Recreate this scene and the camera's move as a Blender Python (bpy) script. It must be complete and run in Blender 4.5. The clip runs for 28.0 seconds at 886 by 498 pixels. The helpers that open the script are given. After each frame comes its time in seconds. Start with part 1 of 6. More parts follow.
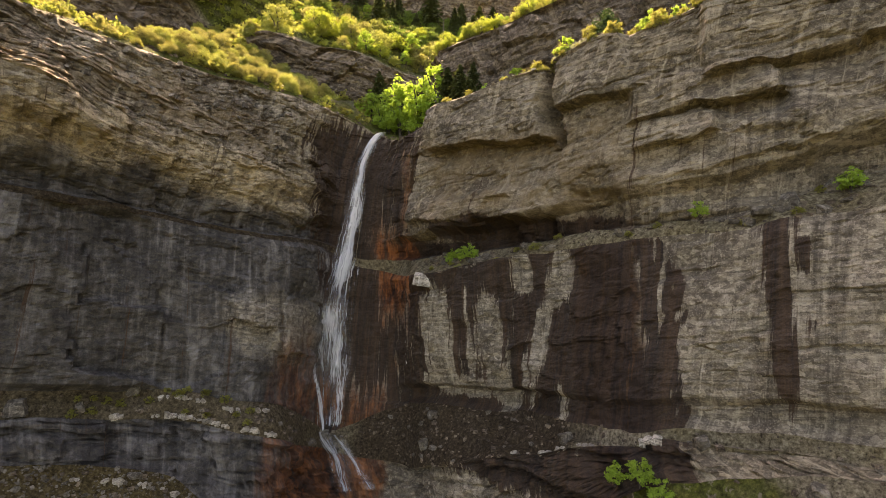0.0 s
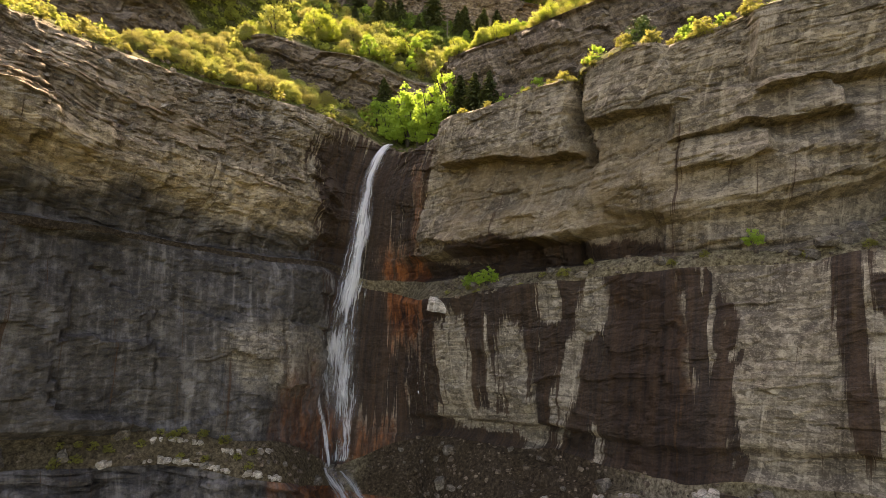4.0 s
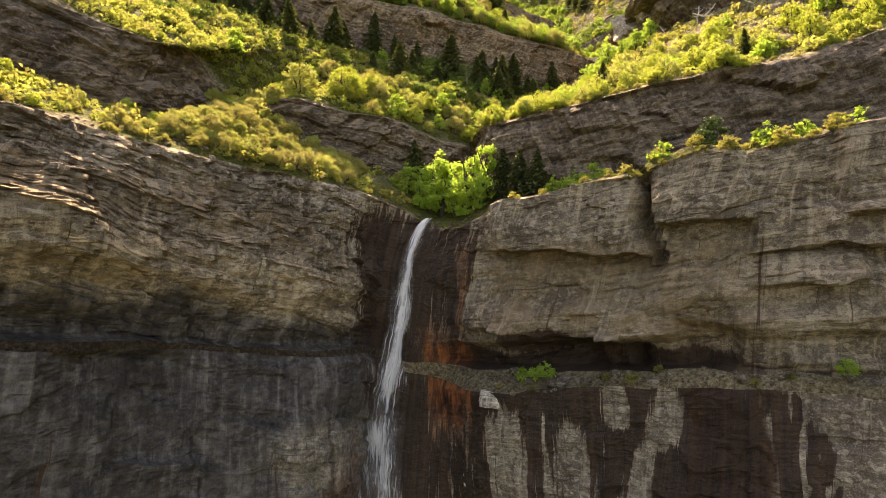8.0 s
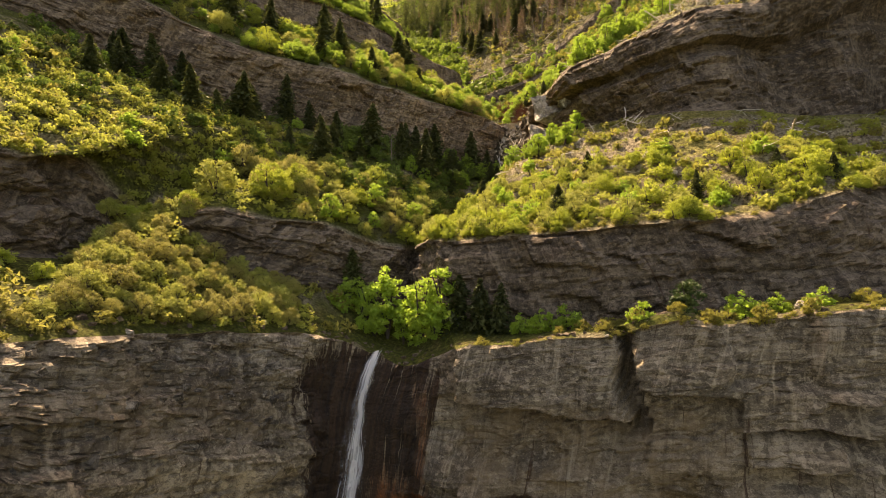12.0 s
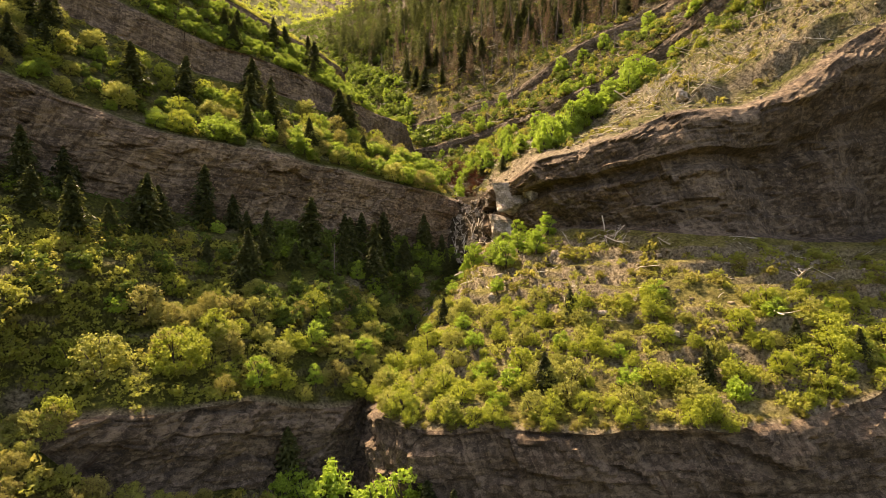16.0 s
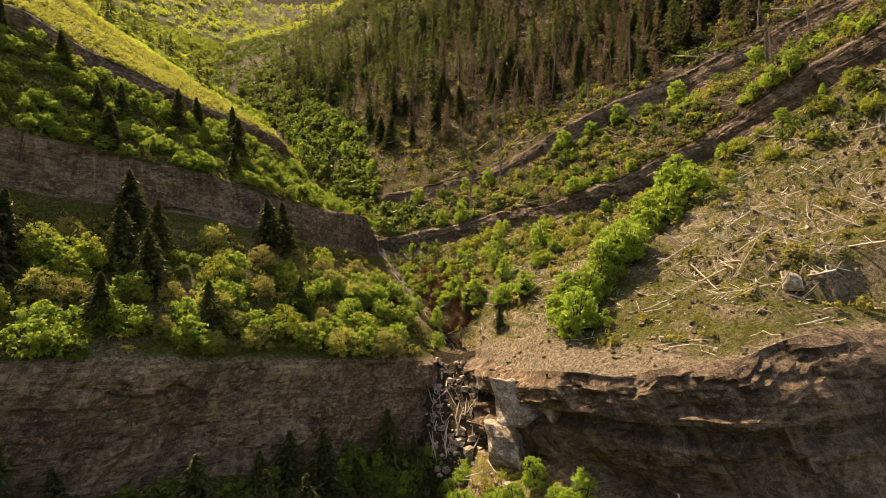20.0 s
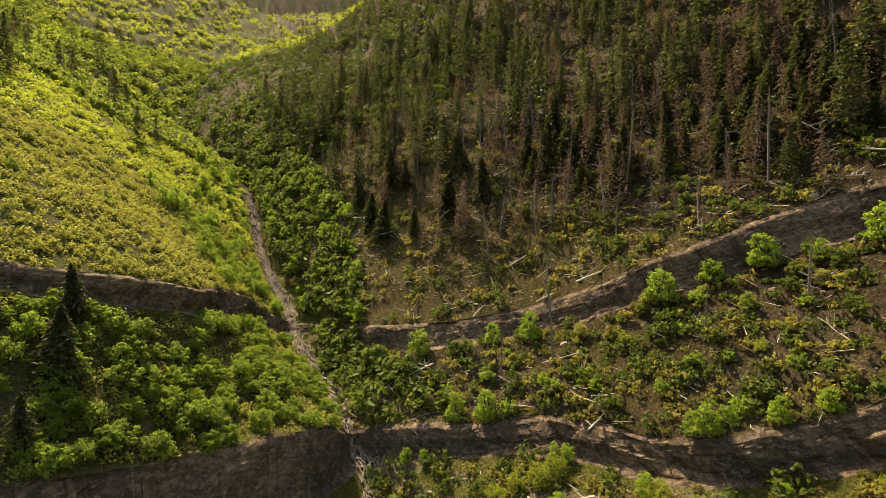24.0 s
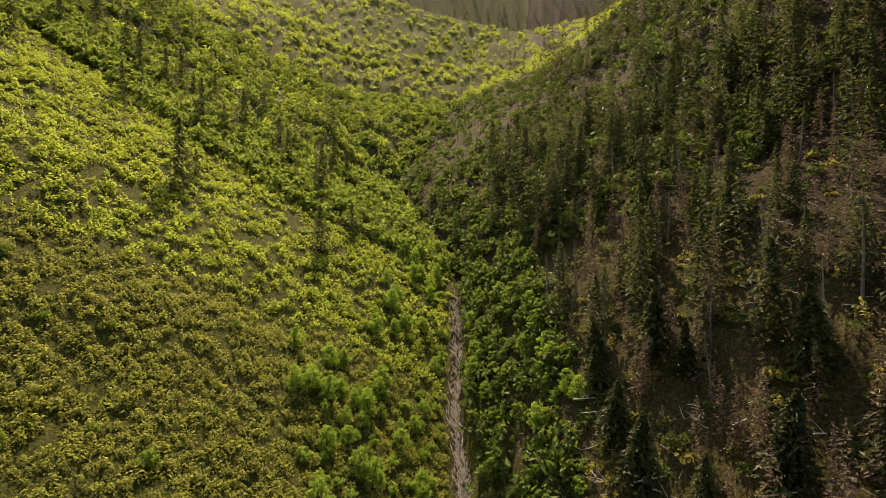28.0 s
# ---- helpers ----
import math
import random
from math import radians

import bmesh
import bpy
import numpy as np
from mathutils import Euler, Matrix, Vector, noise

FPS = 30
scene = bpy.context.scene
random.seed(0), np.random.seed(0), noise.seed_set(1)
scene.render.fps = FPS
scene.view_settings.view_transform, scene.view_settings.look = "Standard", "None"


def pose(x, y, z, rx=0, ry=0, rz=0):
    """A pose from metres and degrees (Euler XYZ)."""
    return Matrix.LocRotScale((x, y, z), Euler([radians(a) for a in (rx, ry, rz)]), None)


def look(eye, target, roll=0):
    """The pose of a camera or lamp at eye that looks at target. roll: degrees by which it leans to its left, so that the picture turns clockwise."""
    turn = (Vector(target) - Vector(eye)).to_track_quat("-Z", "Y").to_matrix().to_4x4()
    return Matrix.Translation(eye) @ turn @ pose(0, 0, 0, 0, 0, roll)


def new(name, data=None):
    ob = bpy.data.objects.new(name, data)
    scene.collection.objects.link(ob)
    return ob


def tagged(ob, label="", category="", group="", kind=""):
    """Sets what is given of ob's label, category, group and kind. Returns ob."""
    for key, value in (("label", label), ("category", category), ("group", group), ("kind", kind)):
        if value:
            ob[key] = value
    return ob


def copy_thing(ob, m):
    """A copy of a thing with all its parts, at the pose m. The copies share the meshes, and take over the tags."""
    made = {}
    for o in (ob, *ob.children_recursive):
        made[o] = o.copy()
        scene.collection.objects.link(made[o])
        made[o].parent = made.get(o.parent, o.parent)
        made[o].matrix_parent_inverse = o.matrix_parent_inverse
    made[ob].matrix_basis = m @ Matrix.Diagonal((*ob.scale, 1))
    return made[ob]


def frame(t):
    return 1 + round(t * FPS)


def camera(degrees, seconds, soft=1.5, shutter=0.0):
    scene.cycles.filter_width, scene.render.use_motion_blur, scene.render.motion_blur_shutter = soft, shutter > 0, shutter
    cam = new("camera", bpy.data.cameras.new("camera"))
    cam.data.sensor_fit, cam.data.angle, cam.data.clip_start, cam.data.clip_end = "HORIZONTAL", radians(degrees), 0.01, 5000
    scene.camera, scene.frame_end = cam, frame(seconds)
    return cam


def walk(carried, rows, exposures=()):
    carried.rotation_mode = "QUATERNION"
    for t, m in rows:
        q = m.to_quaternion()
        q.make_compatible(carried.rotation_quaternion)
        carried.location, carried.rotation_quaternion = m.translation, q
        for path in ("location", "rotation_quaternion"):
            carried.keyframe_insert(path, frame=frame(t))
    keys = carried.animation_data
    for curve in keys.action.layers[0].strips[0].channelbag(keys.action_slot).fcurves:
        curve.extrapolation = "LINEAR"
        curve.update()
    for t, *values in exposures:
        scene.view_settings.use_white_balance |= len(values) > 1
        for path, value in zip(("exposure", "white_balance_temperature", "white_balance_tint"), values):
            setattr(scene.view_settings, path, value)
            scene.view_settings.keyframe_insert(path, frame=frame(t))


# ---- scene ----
# ================= camera and its flight =================
cam = camera(79.0, 28.0, soft=0.6)
METRES, EYE, TILT, LEAN, TURN = 240.0, 35.0, 0.0, 0.0, 0.0
ROWS = [
    (0.0, 0.0, 0.0, 0.0, 0.0, -0.0, 0.0),
    (0.5, 0.0002, 0.0039, -0.0001, -0.19, -0.02, 0.01),
    (1.0, -0.0007, 0.0076, -0.0, -0.24, -0.01, 0.03),
    (1.5, -0.0019, 0.0109, 0.0001, -0.4, -0.03, 0.03),
    (2.0, -0.0041, 0.0135, 0.0004, -0.85, -0.05, 0.07),
    (2.5, -0.0066, 0.016, 0.0017, -0.96, -0.05, 0.07),
    (3.0, -0.0095, 0.0182, 0.0043, -1.44, -0.06, 0.1),
    (3.5, -0.0128, 0.0202, 0.0081, -1.6, -0.06, 0.12),
    (5.5, -0.0289, 0.0261, 0.0262, -1.39, -0.04, 0.1),
    (6.0, -0.0334, 0.0277, 0.0313, -1.63, -0.07, 0.09),
    (6.5, -0.0379, 0.0297, 0.037, -2.5, -0.08, 0.07),
    (7.0, -0.0434, 0.0318, 0.0436, -3.7, -0.09, 0.09),
    (7.5, -0.0496, 0.034, 0.0511, -4.23, -0.13, 0.1),
    (8.0, -0.0555, 0.0365, 0.0591, -4.39, -0.15, 0.12),
    (8.5, -0.0614, 0.0396, 0.0675, -4.74, -0.15, 0.12),
    (9.0, -0.067, 0.043, 0.0762, -6.17, -0.17, 0.12),
    (9.5, -0.0727, 0.0468, 0.0847, -8.82, -0.17, 0.16),
    (10.0, -0.0784, 0.0504, 0.0932, -12.16, -0.18, 0.18),
    (10.5, -0.0839, 0.0551, 0.1022, -15.52, -0.21, 0.26),
    (11.0, -0.0886, 0.0607, 0.1117, -16.96, -0.23, 0.26),
    (11.5, -0.0925, 0.0664, 0.1216, -17.76, -0.29, 0.29),
    (12.0, -0.0956, 0.0724, 0.1314, -18.2, -0.29, 0.32),
    (12.5, -0.0975, 0.0781, 0.1414, -18.64, -0.34, 0.34),
    (14.5, -0.0977, 0.1047, 0.1815, -24.05, -0.49, 0.39),
    (15.0, -0.0953, 0.1125, 0.1916, -24.29, -0.49, 0.39),
    (15.5, -0.0922, 0.1207, 0.2017, -24.72, -0.52, 0.4),
    (16.0, -0.0869, 0.1339, 0.2169, -25.03, -0.55, 0.39),
    (16.5, -0.0801, 0.1491, 0.2327, -25.29, -0.59, 0.39),
    (17.0, -0.0731, 0.1642, 0.2478, -25.46, -0.61, 0.4),
    (17.5, -0.066, 0.1803, 0.2636, -25.67, -0.63, 0.39),
    (18.0, -0.0587, 0.1963, 0.2785, -25.85, -0.65, 0.4),
    (18.5, -0.0506, 0.2135, 0.2938, -26.0, -0.66, 0.42),
    (19.0, -0.0423, 0.2305, 0.3081, -26.22, -0.68, 0.45),
    (19.5, -0.0336, 0.2495, 0.3235, -26.9, -0.71, 0.46),
    (20.0, -0.0253, 0.2681, 0.3384, -28.34, -0.72, 0.46),
    (20.5, -0.0162, 0.2886, 0.3543, -29.62, -0.74, 0.46),
    (21.0, -0.0058, 0.3108, 0.369, -30.28, -0.76, 0.44),
    (21.5, 0.0069, 0.3354, 0.3849, -30.43, -0.79, 0.45),
    (23.5, 0.0649, 0.4308, 0.4489, -28.35, -0.75, 0.37),
    (24.0, 0.0795, 0.4545, 0.4643, -26.41, -0.76, 0.35),
    (24.5, 0.0944, 0.4801, 0.4802, -23.21, -0.76, 0.32),
    (25.0, 0.1079, 0.5056, 0.4949, -19.11, -0.73, 0.31),
    (25.5, 0.1214, 0.5325, 0.5107, -13.81, -0.72, 0.31),
    (26.0, 0.1333, 0.5585, 0.5262, -9.43, -0.72, 0.28),
    (26.5, 0.1438, 0.5863, 0.542, -5.26, -0.72, 0.25),
    (27.0, 0.1524, 0.6138, 0.5574, -2.94, -0.71, 0.25),
    (27.5, 0.159, 0.643, 0.5735, -0.13, -0.7, 0.22),
    (28.0, 0.1639, 0.6713, 0.5888, 0.9, -0.68, 0.24),
]
walk(cam, [(t, pose(0, 0, EYE, TILT, LEAN, TURN) @ pose(METRES * x, METRES * y, METRES * z, 90 + pitch, roll, yaw)) for t, x, y, z, yaw, pitch, roll in ROWS],
     exposures=[(0.0, 2.45, 8800, 23), (8.0, 2.22, 8800, 22), (12.0, 1.63, 9000, 22), (15.0, 1.5, 8950, 25), (17.0, 1.3, 8900, 25), (20.0, 0.98, 8900, 24), (24.0, 0.88, 8500, 17), (28.0, 0.66, 8000, 17)])

# ================= daylight =================
SUN_AZ, SUN_EL = -7.0, 52.0      # degrees to the right of +y (negative: to the left), degrees up
world = bpy.data.worlds.new("sky")
scene.world = world
world.use_nodes = True
wn = world.node_tree
sky = wn.nodes.new("ShaderNodeTexSky")
sky.sky_type, sky.sun_disc = "NISHITA", False
sky.sun_elevation, sky.sun_rotation = radians(SUN_EL), radians(SUN_AZ)
sky.air_density, sky.dust_density = 1.0, 2.5
wn.links.new(sky.outputs[0], wn.nodes["Background"].inputs[0])
wn.nodes["Background"].inputs[1].default_value = 0.15
sun = new("sun", bpy.data.lights.new("sun", "SUN"))
sun.data.energy, sun.data.angle, sun.data.color = 5.0, radians(0.6), (1.0, 0.91, 0.74)
sd = Vector((math.sin(radians(SUN_AZ)) * math.cos(radians(SUN_EL)), math.cos(radians(SUN_AZ)) * math.cos(radians(SUN_EL)), math.sin(radians(SUN_EL))))
sun.matrix_world = look(sd * 900, (0, 0, 0))


# ================= helpers =================
def smooth(e0, e1, v):
    k = np.clip((v - e0) / (e1 - e0), 0, 1)
    return k * k * (3 - 2 * k)


def hash3(ix, iy, iz, seed):
    h = (ix * 374761393 + iy * 668265263 + iz * 2147483647 + seed * 974634777) & 0xFFFFFFFF
    h = ((h ^ (h >> 13)) * 1274126177) & 0xFFFFFFFF
    return ((h ^ (h >> 16)) & 0xFFFFFF) / float(0xFFFFFF)


def vnoise(p, scale, seed=0):
    """Smooth noise between -1 and 1 at points p (n, 3), cells of the given size."""
    q = np.asarray(p, dtype=np.float64) / scale
    i = np.floor(q).astype(np.int64)
    f = q - i
    f = f * f * (3 - 2 * f)
    r = 0
    for dx in (0, 1):
        for dy in (0, 1):
            for dz in (0, 1):
                w = (f[..., 0] if dx else 1 - f[..., 0]) * (f[..., 1] if dy else 1 - f[..., 1]) * (f[..., 2] if dz else 1 - f[..., 2])
                r = r + w * hash3(i[..., 0] + dx, i[..., 1] + dy, i[..., 2] + dz, seed)
    return r * 2 - 1


def fbm(p, scale, seed=0, octaves=4):
    return sum(vnoise(p, scale / 2 ** o, seed + o) * 0.5 ** o for o in range(octaves)) / 1.6


def grid_mesh(name, P, mat, attrs=None, flat=False):
    """A sheet through the points P (rows, columns, 3)."""
    R, C = P.shape[:2]
    idx = np.arange(R * C).reshape(R, C)
    quads = np.stack([idx[:-1, :-1], idx[:-1, 1:], idx[1:, 1:], idx[1:, :-1]], -1).reshape(-1, 4)
    return raw_mesh(name, P.reshape(-1, 3), quads, mat, attrs, flat)


def raw_mesh(name, verts, faces, mat, attrs=None, flat=True):
    me = bpy.data.meshes.new(name)
    n, k = len(faces), faces.shape[1]
    me.vertices.add(len(verts))
    me.vertices.foreach_set("co", np.ascontiguousarray(verts, dtype=np.float32).ravel())
    me.loops.add(n * k)
    me.loops.foreach_set("vertex_index", np.ascontiguousarray(faces, dtype=np.int32).ravel())
    me.polygons.add(n)
    me.polygons.foreach_set("loop_start", np.arange(0, n * k, k, dtype=np.int32))
    me.polygons.foreach_set("use_smooth", np.full(n, not flat))
    for key, v in (attrs or {}).items():
        a = me.attributes.new(key, "FLOAT", "POINT")
        a.data.foreach_set("value", np.ascontiguousarray(v, dtype=np.float32).ravel())
    me.update()
    me.validate()
    me.materials.append(mat)
    return me


def part(name, me, parent, label=""):
    """Links a mesh as one part of a thing."""
    ob = new(name, me)
    ob.parent = parent
    return tagged(ob, label)


# ================= materials =================
def material(name):
    m = bpy.data.materials.new(name)
    m.use_nodes = True
    t = m.node_tree
    return m, t, t.nodes["Principled BSDF"], t.nodes["Material Output"]


def node(t, kind, ins=None, **props):
    n = t.nodes.new(kind)
    if "operation" in props:
        n.operation = props["operation"]
    if "feature" in props:
        n.feature = props["feature"]
    if "attribute_name" in props:
        n.attribute_name = props["attribute_name"]
    if "data_type" in props:
        n.data_type, n.blend_type = props["data_type"], props["blend_type"]
    for k, v in (ins or {}).items():
        if isinstance(v, bpy.types.NodeSocket):
            t.links.new(v, n.inputs[k])
        else:
            n.inputs[k].default_value = v
    return n


def mapped(t, scale):
    g = node(t, "ShaderNodeNewGeometry")
    return node(t, "ShaderNodeMapping", {"Vector": g.outputs["Position"], "Scale": scale}).outputs[0]


def noise_tex(t, vec, scale, detail=6.0, rough=0.6, distortion=0.0):
    return node(t, "ShaderNodeTexNoise", {"Vector": vec, "Scale": scale, "Detail": detail, "Roughness": rough, "Distortion": distortion}).outputs["Fac"]


def ramp(t, fac, stops):
    r = node(t, "ShaderNodeValToRGB", {"Fac": fac})
    e = r.color_ramp.elements
    while len(e) < len(stops):
        e.new(0.5)
    for el, (p, c) in zip(e, stops):
        el.position, el.color = p, (*c, 1) if len(c) == 3 else c
    return r.outputs[0]


def mix(t, fac, a, b, mode="MIX"):
    n = node(t, "ShaderNodeMix", data_type="RGBA", blend_type=mode)
    for i, v in ((0, fac), (6, a), (7, b)):
        if isinstance(v, bpy.types.NodeSocket):
            t.links.new(v, n.inputs[i])
        else:
            n.inputs[i].default_value = v if i == 0 else (*v, 1)
    return n.outputs[2]


def calc(t, op, a, b=0.0, clamp=False):
    n = node(t, "ShaderNodeMath", {0: a, 1: b}, operation=op)
    n.use_clamp = clamp
    return n.outputs[0]


def grey(v):
    return (v, v, v)


def bump(t, bsdf, height, strength, dist):
    b = node(t, "ShaderNodeBump", {"Height": height, "Strength": strength, "Distance": dist})
    t.links.new(b.outputs[0], bsdf.inputs["Normal"])


def attr(t, name):
    return node(t, "ShaderNodeAttribute", attribute_name=name).outputs["Fac"]


def rock_material(name, light, mid, dark, bedded=True, beds=1.0, runs=0.6, lines=1.0):
    """Broken limestone: patches of tone, split facets, thin bedding, dark and pale streaks that run down the face."""
    m, t, b, _ = material(name)
    if bedded:
        vec = node(t, "ShaderNodeCombineXYZ", {0: attr(t, "along"), 1: attr(t, "bed")}).outputs[0]
    else:
        g = node(t, "ShaderNodeTexCoord").outputs["Object"]
        sp = node(t, "ShaderNodeSeparateXYZ", {0: g})
        vec = node(t, "ShaderNodeCombineXYZ", {0: sp.outputs[0], 1: sp.outputs[2], 2: sp.outputs[1]}).outputs[0]

    def on_face(scale):
        return node(t, "ShaderNodeMapping", {"Vector": vec, "Scale": scale}).outputs[0]

    wob = node(t, "ShaderNodeTexNoise", {"Vector": mapped(t, (1, 1, 1)), "Scale": 0.9, "Detail": 3.0})
    world_bent = node(t, "ShaderNodeVectorMath", {0: mapped(t, (1, 1, 1)), 1: node(t, "ShaderNodeVectorMath", {0: wob.outputs["Color"], 1: (0.7, 0.7, 0.35)}, operation="MULTIPLY").outputs[0]}, operation="ADD").outputs[0]

    def facet(size, flat):
        """Split faces of one size: a tone and a tilted height for each."""
        p = node(t, "ShaderNodeMapping", {"Vector": world_bent, "Scale": (1 / size, 1 / size, 1 / (size * flat))}).outputs[0]
        v = node(t, "ShaderNodeTexVoronoi", {"Vector": p, "Scale": 1.0, "Randomness": 1.0}, feature="F1")
        d = node(t, "ShaderNodeVectorMath", {0: p, 1: v.outputs["Position"]}, operation="SUBTRACT").outputs[0]
        r = node(t, "ShaderNodeVectorMath", {0: v.outputs["Color"], 1: (0.5, 0.5, 0.5)}, operation="SUBTRACT").outputs[0]
        h = node(t, "ShaderNodeVectorMath", {0: d, 1: r}, operation="DOT_PRODUCT").outputs["Value"]
        return node(t, "ShaderNodeSeparateColor", {0: v.outputs["Color"]}).outputs[1], h

    tone1, tilt1 = facet(1.7, 0.6)
    tone2, tilt2 = facet(0.55, 0.6)
    fine = noise_tex(t, mapped(t, (1, 1, 1)), 1.3, 10, 0.72)
    grit = noise_tex(t, mapped(t, (1, 1, 1.4)), 5.5, 8, 0.75)
    broad = noise_tex(t, mapped(t, (1, 1, 1)), 0.1, 4, 0.6)
    patch = noise_tex(t, mapped(t, (1, 1, 0.8)), 0.33, 5, 0.65, 0.4)
    streak = noise_tex(t, on_face((0.5, 0.035, 1)), 1.0, 8, 0.7, 0.7)
    pale = noise_tex(t, on_face((0.75, 0.06, 1)), 1.3, 7, 0.65, 0.3)
    thin = noise_tex(t, on_face((0.06, 2.4 * beds + 0.8, 1)), 1.0, 5, 0.62)
    base = ramp(t, calc(t, "ADD", calc(t, "MULTIPLY", fine, 0.25), calc(t, "ADD", calc(t, "MULTIPLY", broad, 0.4), calc(t, "MULTIPLY", patch, 0.35))), [(0.435, dark), (0.5, mid), (0.562, light)])
    base = mix(t, calc(t, "MULTIPLY", tone1, 0.5), base, tuple(c * 0.55 for c in mid))
    base = mix(t, ramp(t, tone2, [(0.5, grey(0.0)), (1.0, grey(0.75))]), base, tuple(c * 0.4 for c in mid))
    base = mix(t, ramp(t, tone2, [(0.0, grey(0.55)), (0.3, grey(0.0))]), base, tuple(min(1, c * 1.25) for c in light))
    base = mix(t, ramp(t, fine, [(0.36, grey(0.6)), (0.46, grey(0.0))]), base, tuple(c * 0.3 for c in mid))
    base = mix(t, ramp(t, fine, [(0.55, grey(0.0)), (0.66, grey(0.55))]), base, tuple(min(1, c * 1.35) for c in light))
    base = mix(t, calc(t, "MULTIPLY", ramp(t, thin, [(0.4, grey(1.0)), (0.45, grey(0.0))]), ramp(t, patch, [(0.44, grey(0.05)), (0.58, grey(0.2 + 0.7 * beds))])), base, tuple(c * 0.3 for c in mid))
    base = mix(t, calc(t, "MULTIPLY", ramp(t, thin, [(0.56, grey(0.0)), (0.62, grey(1.0))]), ramp(t, broad, [(0.44, grey(0.0)), (0.6, grey(0.5))])), base, tuple(min(1, c * 1.3) for c in light))
    base = mix(t, calc(t, "MULTIPLY", ramp(t, pale, [(0.55, grey(0.0)), (0.66, grey(1.0))]), 0.3 + 0.4 * lines), base, tuple(min(1, c * 1.3) for c in light))
    base = mix(t, calc(t, "MULTIPLY", ramp(t, streak, [(0.53, grey(0.0)), (0.63, grey(1.0))]), runs), base, tuple(c * 0.3 for c in dark))
    base = mix(t, ramp(t, grit, [(0.36, grey(0.75)), (0.47, grey(0.0))]), base, tuple(c * 0.3 for c in mid))
    base = mix(t, ramp(t, grit, [(0.54, grey(0.0)), (0.66, grey(0.55))]), base, tuple(min(1, c * 1.4) for c in light))
    if bedded:
        base = mix(t, attr(t, "pale_lit"), base, mix(t, 1.0, base, (1.36, 1.3, 1.18), "MULTIPLY"))
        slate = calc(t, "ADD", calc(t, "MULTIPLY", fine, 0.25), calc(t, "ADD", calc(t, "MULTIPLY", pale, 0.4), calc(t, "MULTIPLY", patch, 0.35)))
        base = mix(t, calc(t, "MULTIPLY", attr(t, "slate_shade"), 0.8), base, mix(t, calc(t, "MULTIPLY", tone1, 0.3), ramp(t, slate, [(0.42, (0.016, 0.015, 0.015)), (0.5, (0.052, 0.048, 0.046)), (0.58, (0.17, 0.155, 0.142))]), (0.03, 0.028, 0.028)))
        base = mix(t, calc(t, "MULTIPLY", attr(t, "ochre"), ramp(t, patch, [(0.4, grey(0.15)), (0.62, grey(0.85))])), base, mix(t, fine, (0.13, 0.08, 0.035), (0.38, 0.26, 0.13)))
        rcol = ramp(t, noise_tex(t, on_face((0.9, 0.22, 1)), 0.8, 8, 0.72), [(0.36, (0.018, 0.009, 0.006)), (0.48, (0.1, 0.034, 0.013)), (0.64, (0.34, 0.115, 0.034))])
        base = mix(t, attr(t, "rust"), base, rcol)
        base = mix(t, attr(t, "brown"), base, mix(t, ramp(t, fine, [(0.35, grey(0.0)), (0.65, grey(1.0))]), (0.024, 0.013, 0.007), (0.1, 0.052, 0.024)))
        runs_down = noise_tex(t, on_face((1.25, 0.035, 1)), 1.0, 8, 0.72, 0.35)
        wmask = ramp(t, calc(t, "ADD", attr(t, "wet"), calc(t, "MULTIPLY", calc(t, "SUBTRACT", runs_down, 0.5), 3.4)), [(0.38, grey(0.0)), (0.52, grey(0.95))])
        base = mix(t, wmask, base, mix(t, ramp(t, calc(t, "ADD", calc(t, "MULTIPLY", runs_down, 0.6), calc(t, "MULTIPLY", grit, 0.4)), [(0.42, grey(0.0)), (0.62, grey(1.0))]), (0.012, 0.008, 0.006), (0.085, 0.045, 0.022)))
        t.links.new(calc(t, "SUBTRACT", 0.92, calc(t, "MULTIPLY", wmask, 0.22)), b.inputs["Roughness"])
    else:
        b.inputs["Roughness"].default_value = 0.9
    b.inputs["Specular IOR Level"].default_value = 0.25
    t.links.new(base, b.inputs["Base Color"])
    h = calc(t, "ADD", calc(t, "ADD", calc(t, "MULTIPLY", tilt1, 0.75), calc(t, "MULTIPLY", tilt2, 0.32)), calc(t, "ADD", calc(t, "MULTIPLY", grit, 0.22), calc(t, "ADD", calc(t, "MULTIPLY", fine, 0.5), calc(t, "MULTIPLY", thin, 0.25 * beds))))
    bump(t, b, h, 1.0, 0.85)
    return m


rock_low = rock_material("limestone_lower", (0.395, 0.315, 0.21), (0.25, 0.194, 0.126), (0.112, 0.084, 0.056), beds=0.25, runs=0.5)
rock_wall = rock_material("limestone_wall", (0.43, 0.355, 0.25), (0.28, 0.225, 0.155), (0.14, 0.108, 0.076), beds=0.8, runs=0.6, lines=0.7)
rock_high = rock_material("limestone_upper", (0.265, 0.197, 0.128), (0.15, 0.109, 0.07), (0.066, 0.047, 0.03), beds=0.4, runs=0.45, lines=0.4)


